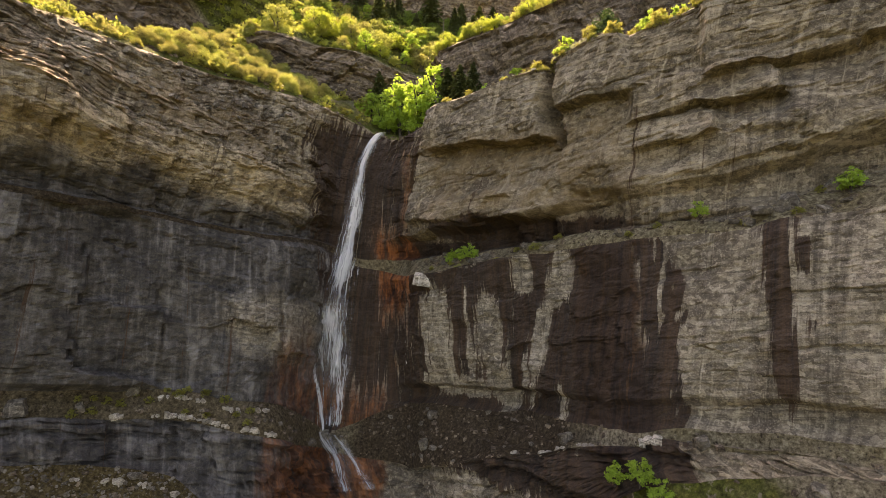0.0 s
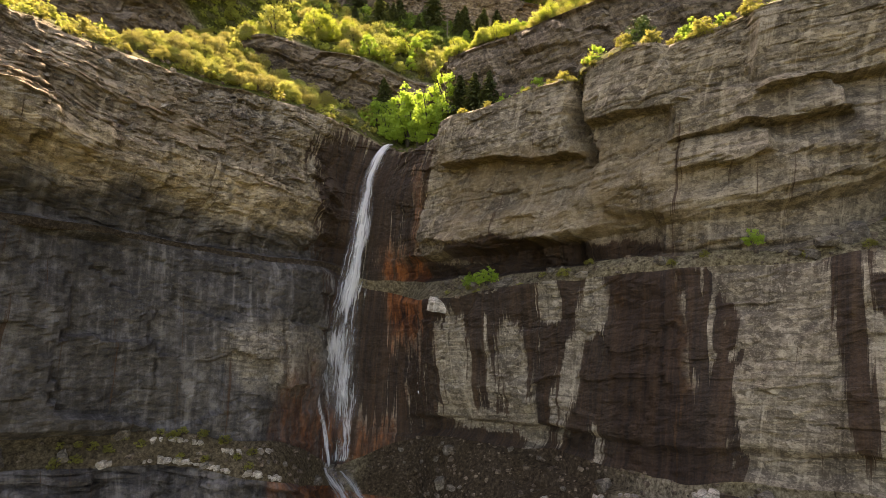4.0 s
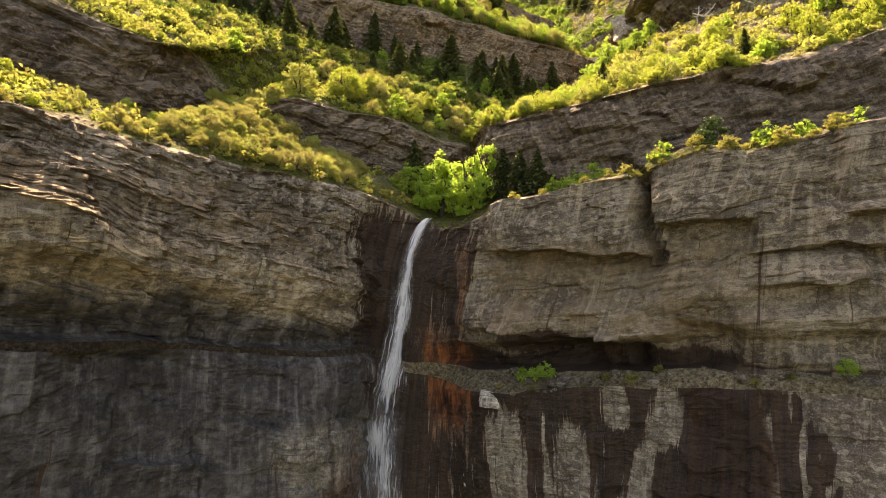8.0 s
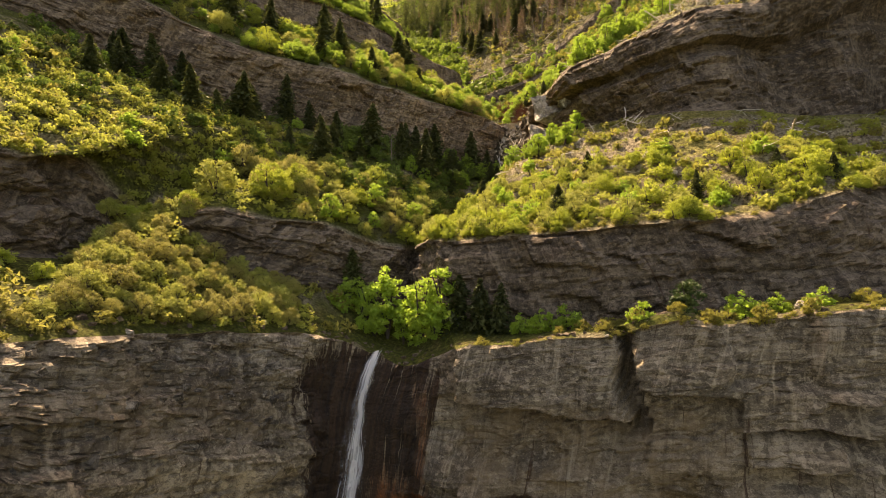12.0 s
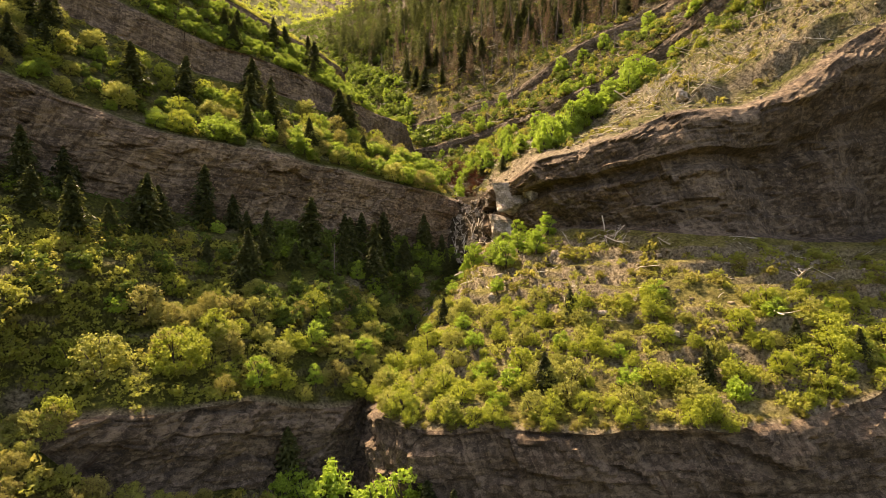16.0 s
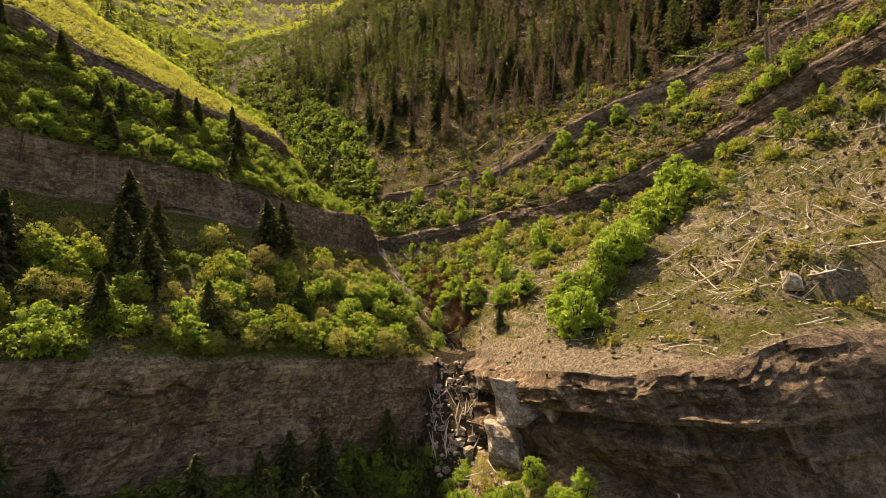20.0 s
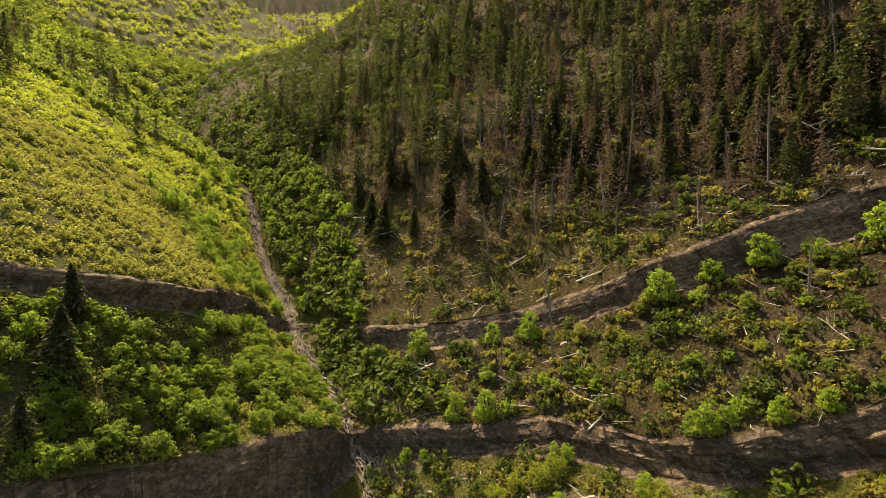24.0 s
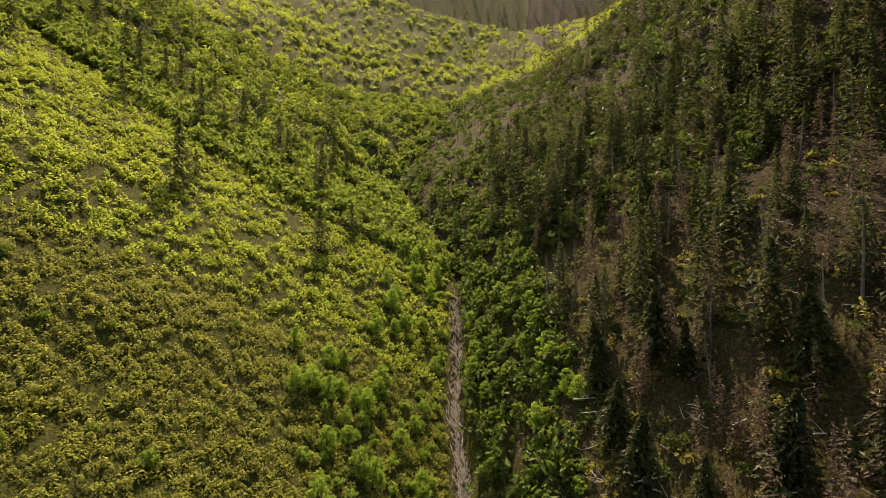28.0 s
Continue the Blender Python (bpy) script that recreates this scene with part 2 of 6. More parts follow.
def ground_material():
    m, t, b, _ = material("mountain_soil")
    fine = noise_tex(t, mapped(t, (1, 1, 1)), 2.6, 9, 0.75)
    mid = noise_tex(t, mapped(t, (1, 1, 1)), 0.25, 6, 0.65)
    soil = ramp(t, fine, [(0.34, (0.045, 0.029, 0.011)), (0.5, (0.165, 0.122, 0.042)), (0.66, (0.37, 0.29, 0.115))])
    grass = ramp(t, fine, [(0.34, (0.028, 0.028, 0.007)), (0.52, (0.088, 0.096, 0.018)), (0.7, (0.2, 0.21, 0.038))])
    gm = ramp(t, calc(t, "ADD", calc(t, "MULTIPLY", mid, 0.9), calc(t, "MULTIPLY", attr(t, "grass"), 0.6)), [(0.48, grey(0.0)), (0.72, grey(1.0))])
    col = mix(t, gm, soil, grass)
    col = mix(t, calc(t, "MULTIPLY", attr(t, "straw"), ramp(t, mid, [(0.4, grey(0.2)), (0.6, grey(1.0))])), col, ramp(t, fine, [(0.34, (0.1, 0.08, 0.025)), (0.52, (0.31, 0.26, 0.085)), (0.7, (0.52, 0.45, 0.19))]))
    st = noise_tex(t, mapped(t, (1, 1, 1)), 1.5, 3, 0.5, 0.6)
    sm = calc(t, "MULTIPLY", ramp(t, st, [(0.63, grey(0.0)), (0.68, grey(1.0))]), ramp(t, mid, [(0.42, grey(0.0)), (0.6, grey(1.0))]))
    col = mix(t, calc(t, "MULTIPLY", sm, attr(t, "stony")), col, (0.3, 0.25, 0.18))
    rk = ramp(t, fine, [(0.36, (0.05, 0.038, 0.023)), (0.52, (0.26, 0.212, 0.135)), (0.68, (0.52, 0.44, 0.3))])
    col = mix(t, attr(t, "rocky"), col, rk)
    col = mix(t, attr(t, "litter"), col, ramp(t, fine, [(0.34, (0.014, 0.01, 0.006)), (0.52, (0.046, 0.034, 0.018)), (0.7, (0.125, 0.095, 0.052))]))
    col = mix(t, attr(t, "damp_shade"), col, ramp(t, fine, [(0.34, (0.014, 0.009, 0.006)), (0.52, (0.045, 0.027, 0.015)), (0.7, (0.11, 0.07, 0.04))]))
    t.links.new(col, b.inputs["Base Color"])
    b.inputs["Roughness"].default_value = 0.95
    b.inputs["Specular IOR Level"].default_value = 0.1
    bump(t, b, calc(t, "ADD", fine, calc(t, "MULTIPLY", mid, 0.6)), 1.0, 0.8)
    return m


soil_mat = ground_material()


def leaf_material(name, dark, light, trans=0.5, per_island=True):
    m, t, b, out = material(name)
    g = node(t, "ShaderNodeNewGeometry")
    rnd = g.outputs["Random Per Island"]
    oi = node(t, "ShaderNodeObjectInfo").outputs["Random"]
    patch = noise_tex(t, mapped(t, (1, 1, 1)), 0.05, 5, 0.65)
    v = calc(t, "ADD", calc(t, "MULTIPLY", rnd, 0.5), calc(t, "ADD", calc(t, "MULTIPLY", oi, 0.2), calc(t, "ADD", calc(t, "MULTIPLY", patch, 0.35), calc(t, "MULTIPLY", noise_tex(t, mapped(t, (1, 1, 1)), 0.017, 3, 0.5), 0.25))))
    col = ramp(t, v, [(0.3, tuple(c * 0.75 for c in dark)), (0.5, tuple(0.55 * c + 0.45 * d for c, d in zip(dark, light))), (0.8, light)])
    t.links.new(col, b.inputs["Base Color"])
    b.inputs["Roughness"].default_value = 0.6
    b.inputs["Specular IOR Level"].default_value = 0.25
    tr = node(t, "ShaderNodeBsdfTranslucent", {"Color": mix(t, 0.5, col, tuple(c * 1.2 for c in light))})
    mx = node(t, "ShaderNodeMixShader", {0: trans, 1: b.outputs[0], 2: tr.outputs[0]})
    t.links.new(mx.outputs[0], out.inputs[0])
    return m


leaf_oak = leaf_material("oak_leaves", (0.12, 0.125, 0.032), (0.4, 0.41, 0.095), 0.42)
leaf_oak3 = leaf_material("brown_oak_leaves", (0.11, 0.092, 0.03), (0.35, 0.325, 0.088), 0.42)
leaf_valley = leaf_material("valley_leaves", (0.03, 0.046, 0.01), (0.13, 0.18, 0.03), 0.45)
leaf_oak2 = leaf_material("young_oak_leaves", (0.085, 0.11, 0.018), (0.38, 0.43, 0.06), 0.44)
leaf_green = leaf_material("maple_leaves", (0.07, 0.125, 0.018), (0.33, 0.46, 0.065), 0.55)
leaf_olive = leaf_material("brush_leaves", (0.09, 0.088, 0.022), (0.29, 0.27, 0.06), 0.55)
leaf_bright = leaf_material("hillside_leaves", (0.16, 0.143, 0.034), (0.33, 0.35, 0.066), 0.5)
needle = leaf_material("conifer_needles", (0.022, 0.032, 0.012), (0.085, 0.1, 0.03), 0.4)
needle_near = leaf_material("fir_needles", (0.018, 0.025, 0.009), (0.08, 0.093, 0.025), 0.32)
dead_needle = leaf_material("dead_conifer_twigs", (0.038, 0.028, 0.019), (0.155, 0.11, 0.07), 0.3)
leaf_slope = leaf_material("upper_slope_leaves", (0.065, 0.09, 0.015), (0.25, 0.32, 0.048), 0.52)
leaf_hill = leaf_material("hill_maple_leaves", (0.06, 0.1, 0.016), (0.26, 0.36, 0.052), 0.55)
leaf_upper = leaf_material("upper_hill_leaves", (0.11, 0.14, 0.022), (0.37, 0.44, 0.06), 0.6)


def wood_material(name, dark, light):
    m, t, b, _ = material(name)
    oi = node(t, "ShaderNodeObjectInfo").outputs["Random"]
    n = noise_tex(t, mapped(t, (1, 1, 1)), 3.0, 6, 0.7)
    col = ramp(t, calc(t, "ADD", calc(t, "MULTIPLY", n, 0.7), calc(t, "MULTIPLY", oi, 0.3)), [(0.25, dark), (0.75, light)])
    t.links.new(col, b.inputs["Base Color"])
    b.inputs["Roughness"].default_value = 0.9
    bump(t, b, n, 0.5, 0.1)
    return m


bark = wood_material("bark", (0.03, 0.022, 0.016), (0.1, 0.075, 0.055))
driftwood_mat = wood_material("driftwood", (0.13, 0.1, 0.068), (0.6, 0.52, 0.4))
deadwood = wood_material("bleached_wood", (0.34, 0.29, 0.21), (0.74, 0.67, 0.54))


def water_material():
    m, t, b, out = material("falling_water")
    run = node(t, "ShaderNodeCombineXYZ", {0: attr(t, "across"), 1: attr(t, "flow")}).outputs[0]
    n1 = noise_tex(t, node(t, "ShaderNodeMapping", {"Vector": run, "Scale": (3.2, 0.12, 1)}).outputs[0], 1.0, 8, 0.75, 0.2)
    n2 = noise_tex(t, node(t, "ShaderNodeMapping", {"Vector": run, "Scale": (0.9, 0.3, 1)}).outputs[0], 1.0, 4, 0.55)
    a = attr(t, "body")
    v = calc(t, "ADD", calc(t, "ADD", n1, calc(t, "MULTIPLY", n2, 0.35)), calc(t, "MULTIPLY", a, 0.29))
    alpha = ramp(t, v, [(0.74, grey(0.0)), (0.88, grey(0.3)), (1.0, grey(0.8))])
    b.inputs["Base Color"].default_value = (0.9, 0.87, 0.82, 1)
    b.inputs["Roughness"].default_value = 0.35
    tr = node(t, "ShaderNodeBsdfTransparent")
    tl = node(t, "ShaderNodeBsdfTranslucent", {"Color": (0.85, 0.84, 0.8, 1)})
    foam = node(t, "ShaderNodeMixShader", {0: 0.55, 1: b.outputs[0], 2: tl.outputs[0]})
    mx = node(t, "ShaderNodeMixShader", {0: alpha, 1: tr.outputs[0], 2: foam.outputs[0]})
    t.links.new(mx.outputs[0], out.inputs[0])
    return m


water_mat = water_material()

# ================= the lie of the land =================
# Each line runs from the far left into the gully (first list) and on from the gully to the far right (second list).
# Unseen ground behind the camera, added to bounce sunlight onto the cliffs.
UNSEEN_VALLEY = ([(-2500, -1500, 60), (-700, -1500, -120), (-60, -1500, -170)],
          [(60, -1500, -170), (700, -1500, -120), (2500, -1500, 60)])
FOOT0 = ([(-260, -170, 5), (-140, -90, -6), (-75, -40, -10), (-45, 5, -14), (-30, 25, -16), (-16, 40, -16)],
         [(0, 36, -16), (14, 24, -10), (30, 8, -2), (50, -25, 2), (90, -75, 6), (200, -180, 12)])
A0 = ([(-270, -130, 40), (-140, -30, 20), (-75, 22, 14), (-48, 48.8, 14.8), (-38.2, 57.2, 12.0), (-30, 61.6, 8.5), (-20.5, 63, 0), (-17, 72, -1), (-13, 76, -1)],
      [(-6, 75, 0), (0, 64, 2), (8, 54, 6), (18.5, 46.2, 14.5), (29, 38.2, 18.4), (45, 19.6, 21.4), (80, -24, 25.5), (140, -80, 28), (260, -190, 40)])
A1 = ([(-272, -126, 60), (-140, -28, 45), (-75, 25, 26), (-48, 52.2, 18.7), (-38.2, 60.6, 15.9), (-31, 64.4, 14.6), (-21, 66.4, 11.5), (-18.5, 74, 8), (-15.5, 79, 5)],
      [(-6.5, 77.5, 4), (1, 65, 9), (9, 58.5, 12.5), (19.5, 48.5, 17.5), (29.5, 39.5, 19), (45, 21, 22), (80, -22, 27), (140, -77, 35), (262, -187, 50)])
A2 = ([(-272, -122, 66), (-140, -24, 50), (-75, 29, 31), (-48, 54, 21), (-38, 63, 18.5), (-31, 66, 17.5), (-25, 69, 15.5), (-21.5, 74, 13), (-16.5, 81.3, 7)],
      [(-6.6, 79.5, 12), (1, 73, 13.5), (7.4, 69, 14.5), (14, 58, 16), (19.5, 50.5, 18), (29.5, 41.3, 20), (45, 23, 23.5), (80, -20, 29), (140, -75, 38), (262, -185, 54)])
A3 = ([(-274, -123, 110), (-140, -25, 78), (-75, 29, 50), (-48, 51.5, 41.4), (-42.7, 56, 40.4), (-33, 67, 38.2), (-25, 71.5, 36.6), (-19.6, 76.5, 35.5), (-18, 80.5, 34.8), (-14.5, 83, 33)],
      [(-7, 80.5, 31), (-4, 74, 31.2), (2, 70, 32.5), (8, 65.5, 34), (19.9, 56.5, 35.7), (29, 47.5, 37.5), (45, 30, 41), (80, -12, 50), (140, -66, 62), (264, -178, 80)])
A4 = ([(-274, -121.5, 110.8), (-140, -23.5, 78.8), (-75, 29.8, 50.8), (-48, 52.3, 42.0), (-42.5, 56.8, 41.0), (-33, 67.6, 38.8), (-25, 72.2, 37.2), (-20, 77.2, 36.1), (-18, 81, 35.6), (-14, 83.4, 34)],
      [(-6.5, 81.5, 33), (-3, 77, 33.5), (3, 72.2, 34.3), (9, 67.5, 35.2), (17, 60.2, 36.6), (21, 56.6, 36.9), (25, 52.6, 37.7), (30, 48.2, 39), (36, 47.5, 41), (47, 35, 44), (83, -8, 53), (143, -62, 66), (266, -174, 86)])
A5 = ([(-276, -128, 120), (-140, -30, 88), (-75, 23, 67), (-48, 46.5, 55.5), (-39.2, 56, 53), (-34.8, 60.8, 49.6), (-26.6, 69.4, 48), (-20, 76.5, 48), (-17.5, 82, 47), (-12.5, 84.5, 47)],
      [(-6, 80.5, 45), (-4.3, 79.1, 46.4), (1, 75, 47.5), (7, 69.5, 48.5), (11.5, 67, 49.5), (16.4, 60.5, 51.8), (20, 58, 53), (25.8, 54.7, 54), (37.7, 50, 56), (50, 33, 60), (86, -8, 70), (146, -62, 82), (268, -173, 105)])
A6 = ([(-276, -112, 130), (-140, -16, 98), (-74, 27, 75), (-49.3, 49.3, 61.8), (-43.2, 58.8, 60.4), (-33.8, 69.8, 59.2), (-26.4, 75, 58), (-19, 80.5, 56.8), (-14.5, 84.5, 55), (-10.2, 85.5, 53)],
      [(-7, 82.5, 52), (-4, 80.5, 53), (1, 76, 55), (7, 71, 56), (14, 65.5, 57.5), (17.2, 62.8, 59), (21, 59, 58.6), (26.6, 55.8, 59.5), (38, 50.5, 62), (51, 34, 66), (87, -7, 76), (147, -60, 90), (270, -170, 114)])
B0 = ([(-278, -75, 145), (-150, 22, 101), (-90, 52, 80), (-55, 70, 67), (-46, 77, 66), (-41.5, 87, 66), (-38.5, 89.5, 69.5), (-33, 88.8, 70), (-28, 88.5, 65), (-15, 93.5, 60.5), (-5, 97.5, 57), (-3, 97, 56)],
      [(-1, 84.5, 56), (5, 78.8, 56.3), (20, 67.6, 58), (30, 61.8, 59.5), (40, 57.5, 61.5), (47, 56.5, 63), (62, 47, 68), (100, 12, 80), (150, -28, 92), (272, -155, 118)])
B1 = ([(-278, -72, 158), (-150, 28, 114), (-90, 58, 93), (-55, 73.5, 78), (-46, 79.5, 75.8), (-41.6, 90, 76), (-38.6, 91.5, 72), (-30.6, 90.5, 71.3), (-15, 95, 69.4), (-3, 99.5, 66.3), (1, 104, 65.8)],
      [(0, 87, 67.2), (5, 81.5, 67.4), (20.5, 70.2, 68.8), (30, 65, 70.3), (39, 61.5, 72.5), (46.5, 62.5, 73), (62, 49, 78), (100, 14, 92), (150, -25, 106), (273, -152, 132)])
C0 = ([(-280, -10, 205), (-150, 85, 138), (-80, 112, 112), (-42, 124, 97), (-22, 127.5, 92), (-8, 129, 90), (8, 133, 88), (20, 136, 86), (30, 138, 84.5), (37.5, 140, 85)],
      [(33.5, 121, 87.5), (34, 113.2, 89.3), (38, 100.5, 89), (43, 89, 88.3), (50, 83, 87.5), (60, 80.5, 87), (72, 74, 87), (95, 48, 96), (150, 0, 112), (276, -120, 140)])
C1 = ([(-280, -7, 224), (-150, 88, 154), (-80, 116, 125), (-42, 127.5, 110), (-22, 130, 105), (-9.6, 131, 103.5), (8, 135.5, 101), (20, 138, 99), (31, 140.5, 97.5), (42, 150, 96.8)],
      [(36, 122, 99.5), (34, 112.4, 101.5), (37, 104, 102.5), (47.5, 91.5, 107), (52, 89.5, 107.5), (59.5, 87, 109.5), (68, 81, 116), (80, 70, 124), (100, 50, 135), (150, 5, 150), (278, -118, 185)])
D0 = ([(-285, 40, 245), (-150, 112, 168), (-80, 135, 140), (-22, 155, 124), (6, 161, 119.5), (24, 170, 115.5), (36, 178, 113.5), (43.5, 187, 112.8)],
      [(48, 184, 114), (56, 172.5, 117), (64.5, 159.5, 119), (68, 144.5, 121), (75, 136, 125), (82, 124, 131.5), (85, 110.5, 138.5), (92, 82, 147), (117, 47, 160), (158, 5, 172), (285, -100, 230)])
D1 = ([(-285, 42, 258), (-150, 115, 178), (-80, 138, 149), (-20, 158.6, 131.8), (6.3, 164, 127), (24, 174, 123.5), (36.4, 181, 121.5), (42, 191, 117)],
      [(49, 187, 118.5), (58, 175, 121), (66, 162, 123.4), (69.5, 146, 125.5), (76.5, 138, 130), (83.5, 126, 136.5), (86.5, 112.6, 144), (95, 85, 155), (120, 50, 168), (160, 8, 182), (286, -98, 242)])
E0 = ([(-290, 90, 290), (-150, 150, 206), (-80, 165, 174), (8, 184, 139.5), (18.5, 190, 137), (27, 205, 134), (32, 219, 131.5), (41.5, 228, 126)],
      [(47, 222, 126.5), (53, 205, 126.5), (62, 190, 128.3), (72, 178, 132.4), (84.5, 156.5, 141.5), (96.5, 143.5, 147.5), (104.5, 124.5, 153.5), (115, 95, 160), (140, 55, 176), (175, 10, 196), (295, -85, 268)])
E1 = ([(-290, 92, 298), (-150, 152, 212), (-80, 167, 179), (8, 186, 143), (19, 192.5, 140.8), (27, 209, 138), (32.3, 222, 135), (42, 232, 128)],
      [(47.5, 226, 129), (54, 207, 130.5), (63.5, 193, 132.5), (73, 181, 136.5), (86, 159, 147), (98, 147, 153), (107, 128.5, 159.5), (118, 98, 170), (143, 58, 188), (178, 13, 208), (297, -82, 282)])
F1 = ([(-300, 170, 350), (-170, 195, 262), (-80, 220, 212), (-19, 239, 178.5), (5, 250, 166), (25, 260, 155), (40, 263, 143.5)],
      [(47, 256, 147), (59.6, 248, 157), (77, 223, 163), (91, 214, 172), (104, 190, 170), (122, 165, 182), (150, 125, 212), (190, 60, 250), (315, -30, 335)])
F2 = ([(-310, 265, 390), (-170, 285, 290), (-80, 315, 237), (-29, 304, 204), (3.8, 300, 184), (16, 304, 178), (41, 308, 167.5)],
      [(50, 299, 171), (62, 284, 175), (82, 262, 184), (107, 258, 197), (130, 235, 212), (165, 195, 245), (220, 120, 292), (345, 20, 375)])
F3 = ([(-330, 340, 430), (-170, 350, 312), (-57, 358, 236), (-13, 348, 208), (14.7, 374, 198.5)],
      [(42, 362, 204), (80, 331, 212), (115, 300, 228), (150, 275, 250), (215, 215, 300), (370, 110, 405)])
F4 = ([(-380, 430, 480), (-200, 430, 365), (-100, 440, 300), (-21, 454, 259), (12, 470, 258), (45, 478, 258)],
      [(90, 452, 270), (130, 405, 292), (180, 355, 325), (260, 290, 375), (420, 190, 470)])
F5 = ([(-430, 540, 540), (-250, 530, 425), (-120, 535, 358), (0, 545, 314), (50, 550, 303), (88, 545, 299)],
      [(120, 525, 308), (165, 475, 335), (225, 415, 380), (310, 350, 430), (480, 260, 540)])
F6 = ([(-480, 640, 610), (-280, 620, 505), (-120, 630, 425), (40, 640, 376), (100, 645, 364)],
      [(170, 635, 375), (240, 570, 410), (340, 490, 480), (560, 380, 610)])
F7 = ([(-700, 1050, 640), (-250, 1100, 560), (60, 1120, 520), (160, 1120, 515)],
      [(330, 1080, 525), (600, 900, 590), (900, 600, 660)])
F8 = ([(-1000, 1500, 1250), (-300, 1620, 1130), (60, 1650, 1080), (260, 1640, 1060)],
      [(500, 1560, 1100), (900, 1300, 1220), (1400, 800, 1300)])

NL, NR = 450, 450


def half(pts, n, power, flip):
    """Resamples a half line, finest at the gully."""
    p = np.array(pts, dtype=float)
    if flip:
        p = p[::-1]
    d = np.concatenate([[0], np.cumsum(np.linalg.norm(np.diff(p[:, :2], axis=0), axis=1))])
    s = d[-1] * np.linspace(0, 1, n) ** power
    tang = np.gradient(p, d, axis=0)
    k = np.clip(np.searchsorted(d, s, side="right") - 1, 0, len(d) - 2)
    h = (d[k + 1] - d[k])[:, None]
    u = ((s - d[k])[:, None]) / h
    m0, m1 = tang[k] * h * 0.7, tang[k + 1] * h * 0.7
    q = (2 * u**3 - 3 * u**2 + 1) * p[k] + (u**3 - 2 * u**2 + u) * m0 + (-2 * u**3 + 3 * u**2) * p[k + 1] + (u**3 - u**2) * m1
    return q[::-1] if flip else q


def line(level):
    q = np.concatenate([half(level[0], NL, 2.25, True), half([level[0][-1]] + level[1], NR, 2.25, False)[1:]])
    far = smooth(60, 400, np.abs(q[:, 1] - 60))
    flat3 = q * np.array([1, 1, 0.4])
    q[:, 0] += vnoise(flat3, 9, 3) * 1.2 + vnoise(flat3, 3.1, 4) * 0.45
    q[:, 1] += vnoise(flat3, 9, 5) * 1.2 + vnoise(flat3, 3.1, 6) * 0.45
    q[:, 2] += vnoise(flat3, 7, 7) * 0.5 + vnoise(flat3, 2.3, 8) * 0.2
    return q


NCOL = NL + NR - 1
layer_rng = np.random.RandomState(5)
LAYER_TOP = np.cumsum(layer_rng.choice([0.4, 0.8, 1.3, 2.0, 3.0, 4.0], 700, p=[0.14, 0.2, 0.2, 0.2, 0.16, 0.1])) - 120
LAYER_OUT = layer_rng.uniform(-0.8, 0.8, 701)


# slabs of the wall right of the falls: x0, x1, underside z at each end, top z, how far they stand out
SLABS = ((-1.0, 13.2, 49.0, 48.2, 70, 3.0), (14.2, 20.2, 51.4, 51.6, 70, 2.6), (20.2, 32.0, 48.6, 49.6, 53, 2.3), (20.6, 27.0, 45.2, 46.4, 48.6, 2.2), (26.5, 45.0, 52.0, 55.0, 72, 1.8),
         (-4.5, 3.4, 39.2, 38.6, 42, 0.8), (3.4, 13.0, 38.6, 38.9, 42.5, 1.0), (12.6, 16.2, 35.0, 35.0, 40.5, 0.8), (18.8, 24, 37.4, 38.5, 43, 1.0), (24.0, 40.0, 42.5, 46.0, 47.5, 0.6))
HOLLOWS = ((6.4, 37.3, 2.6, 1.5, 1.1), (11.0, 37.0, 1.6, 1.6, 1.3), (17.3, 39.0, 2.0, 2.6, 2.2), (2.2, 36.8, 2.0, 1.2, 1.6), (13.7, 51.5, 0.45, 4.6, 3.6), (31.0, 44.0, 2.4, 2.0, 0.9))


def wall_shape(P):
    """Overhanging slabs and hollows of the wall right of the falls, in metres outwards."""
    q = P + np.stack([vnoise(P, 2.2, 131) * 0.5, P[..., 1] * 0, vnoise(P, 1.7, 132) * 0.35 + vnoise(P, 5, 133) * 0.4], -1)
    x, z = q[..., 0], q[..., 2]
    r = x * 0
    for x0, x1, z0, z1, top, out in SLABS:
        zb = z0 + (z1 - z0) * (x - x0) / (x1 - x0)
        r = r + out * smooth(zb - 0.12, zb + 0.22, z) * smooth(top + 0.5, top - 0.5, z) * smooth(x0 - 0.3, x0 + 0.3, x) * smooth(x1 + 0.3, x1 - 0.3, x)
        r = r - 0.5 * out * smooth(zb - 3.5, zb - 0.3, z) * (z < zb) * smooth(x0 - 0.6, x0 + 0.6, x) * smooth(x1 + 0.6, x1 - 0.6, x)
    for cx, cz, rx, rz, deep in HOLLOWS:
        r = r - deep * smooth(1.15, 0.8, np.maximum(np.abs(x - cx) / rx, np.abs(z - cz) / rz))
    pillar = smooth(0.05, 0.4, vnoise(np.stack([x, z * 0.2, x * 0], -1), 2.6, 134)) * smooth(40.5, 38.5, z) * smooth(-6, -3, x)
    r = r + pillar * 2.0
    return r * (P[..., 1] < 86) * (P[..., 2] > 33.5) * (P[..., 2] < 64)


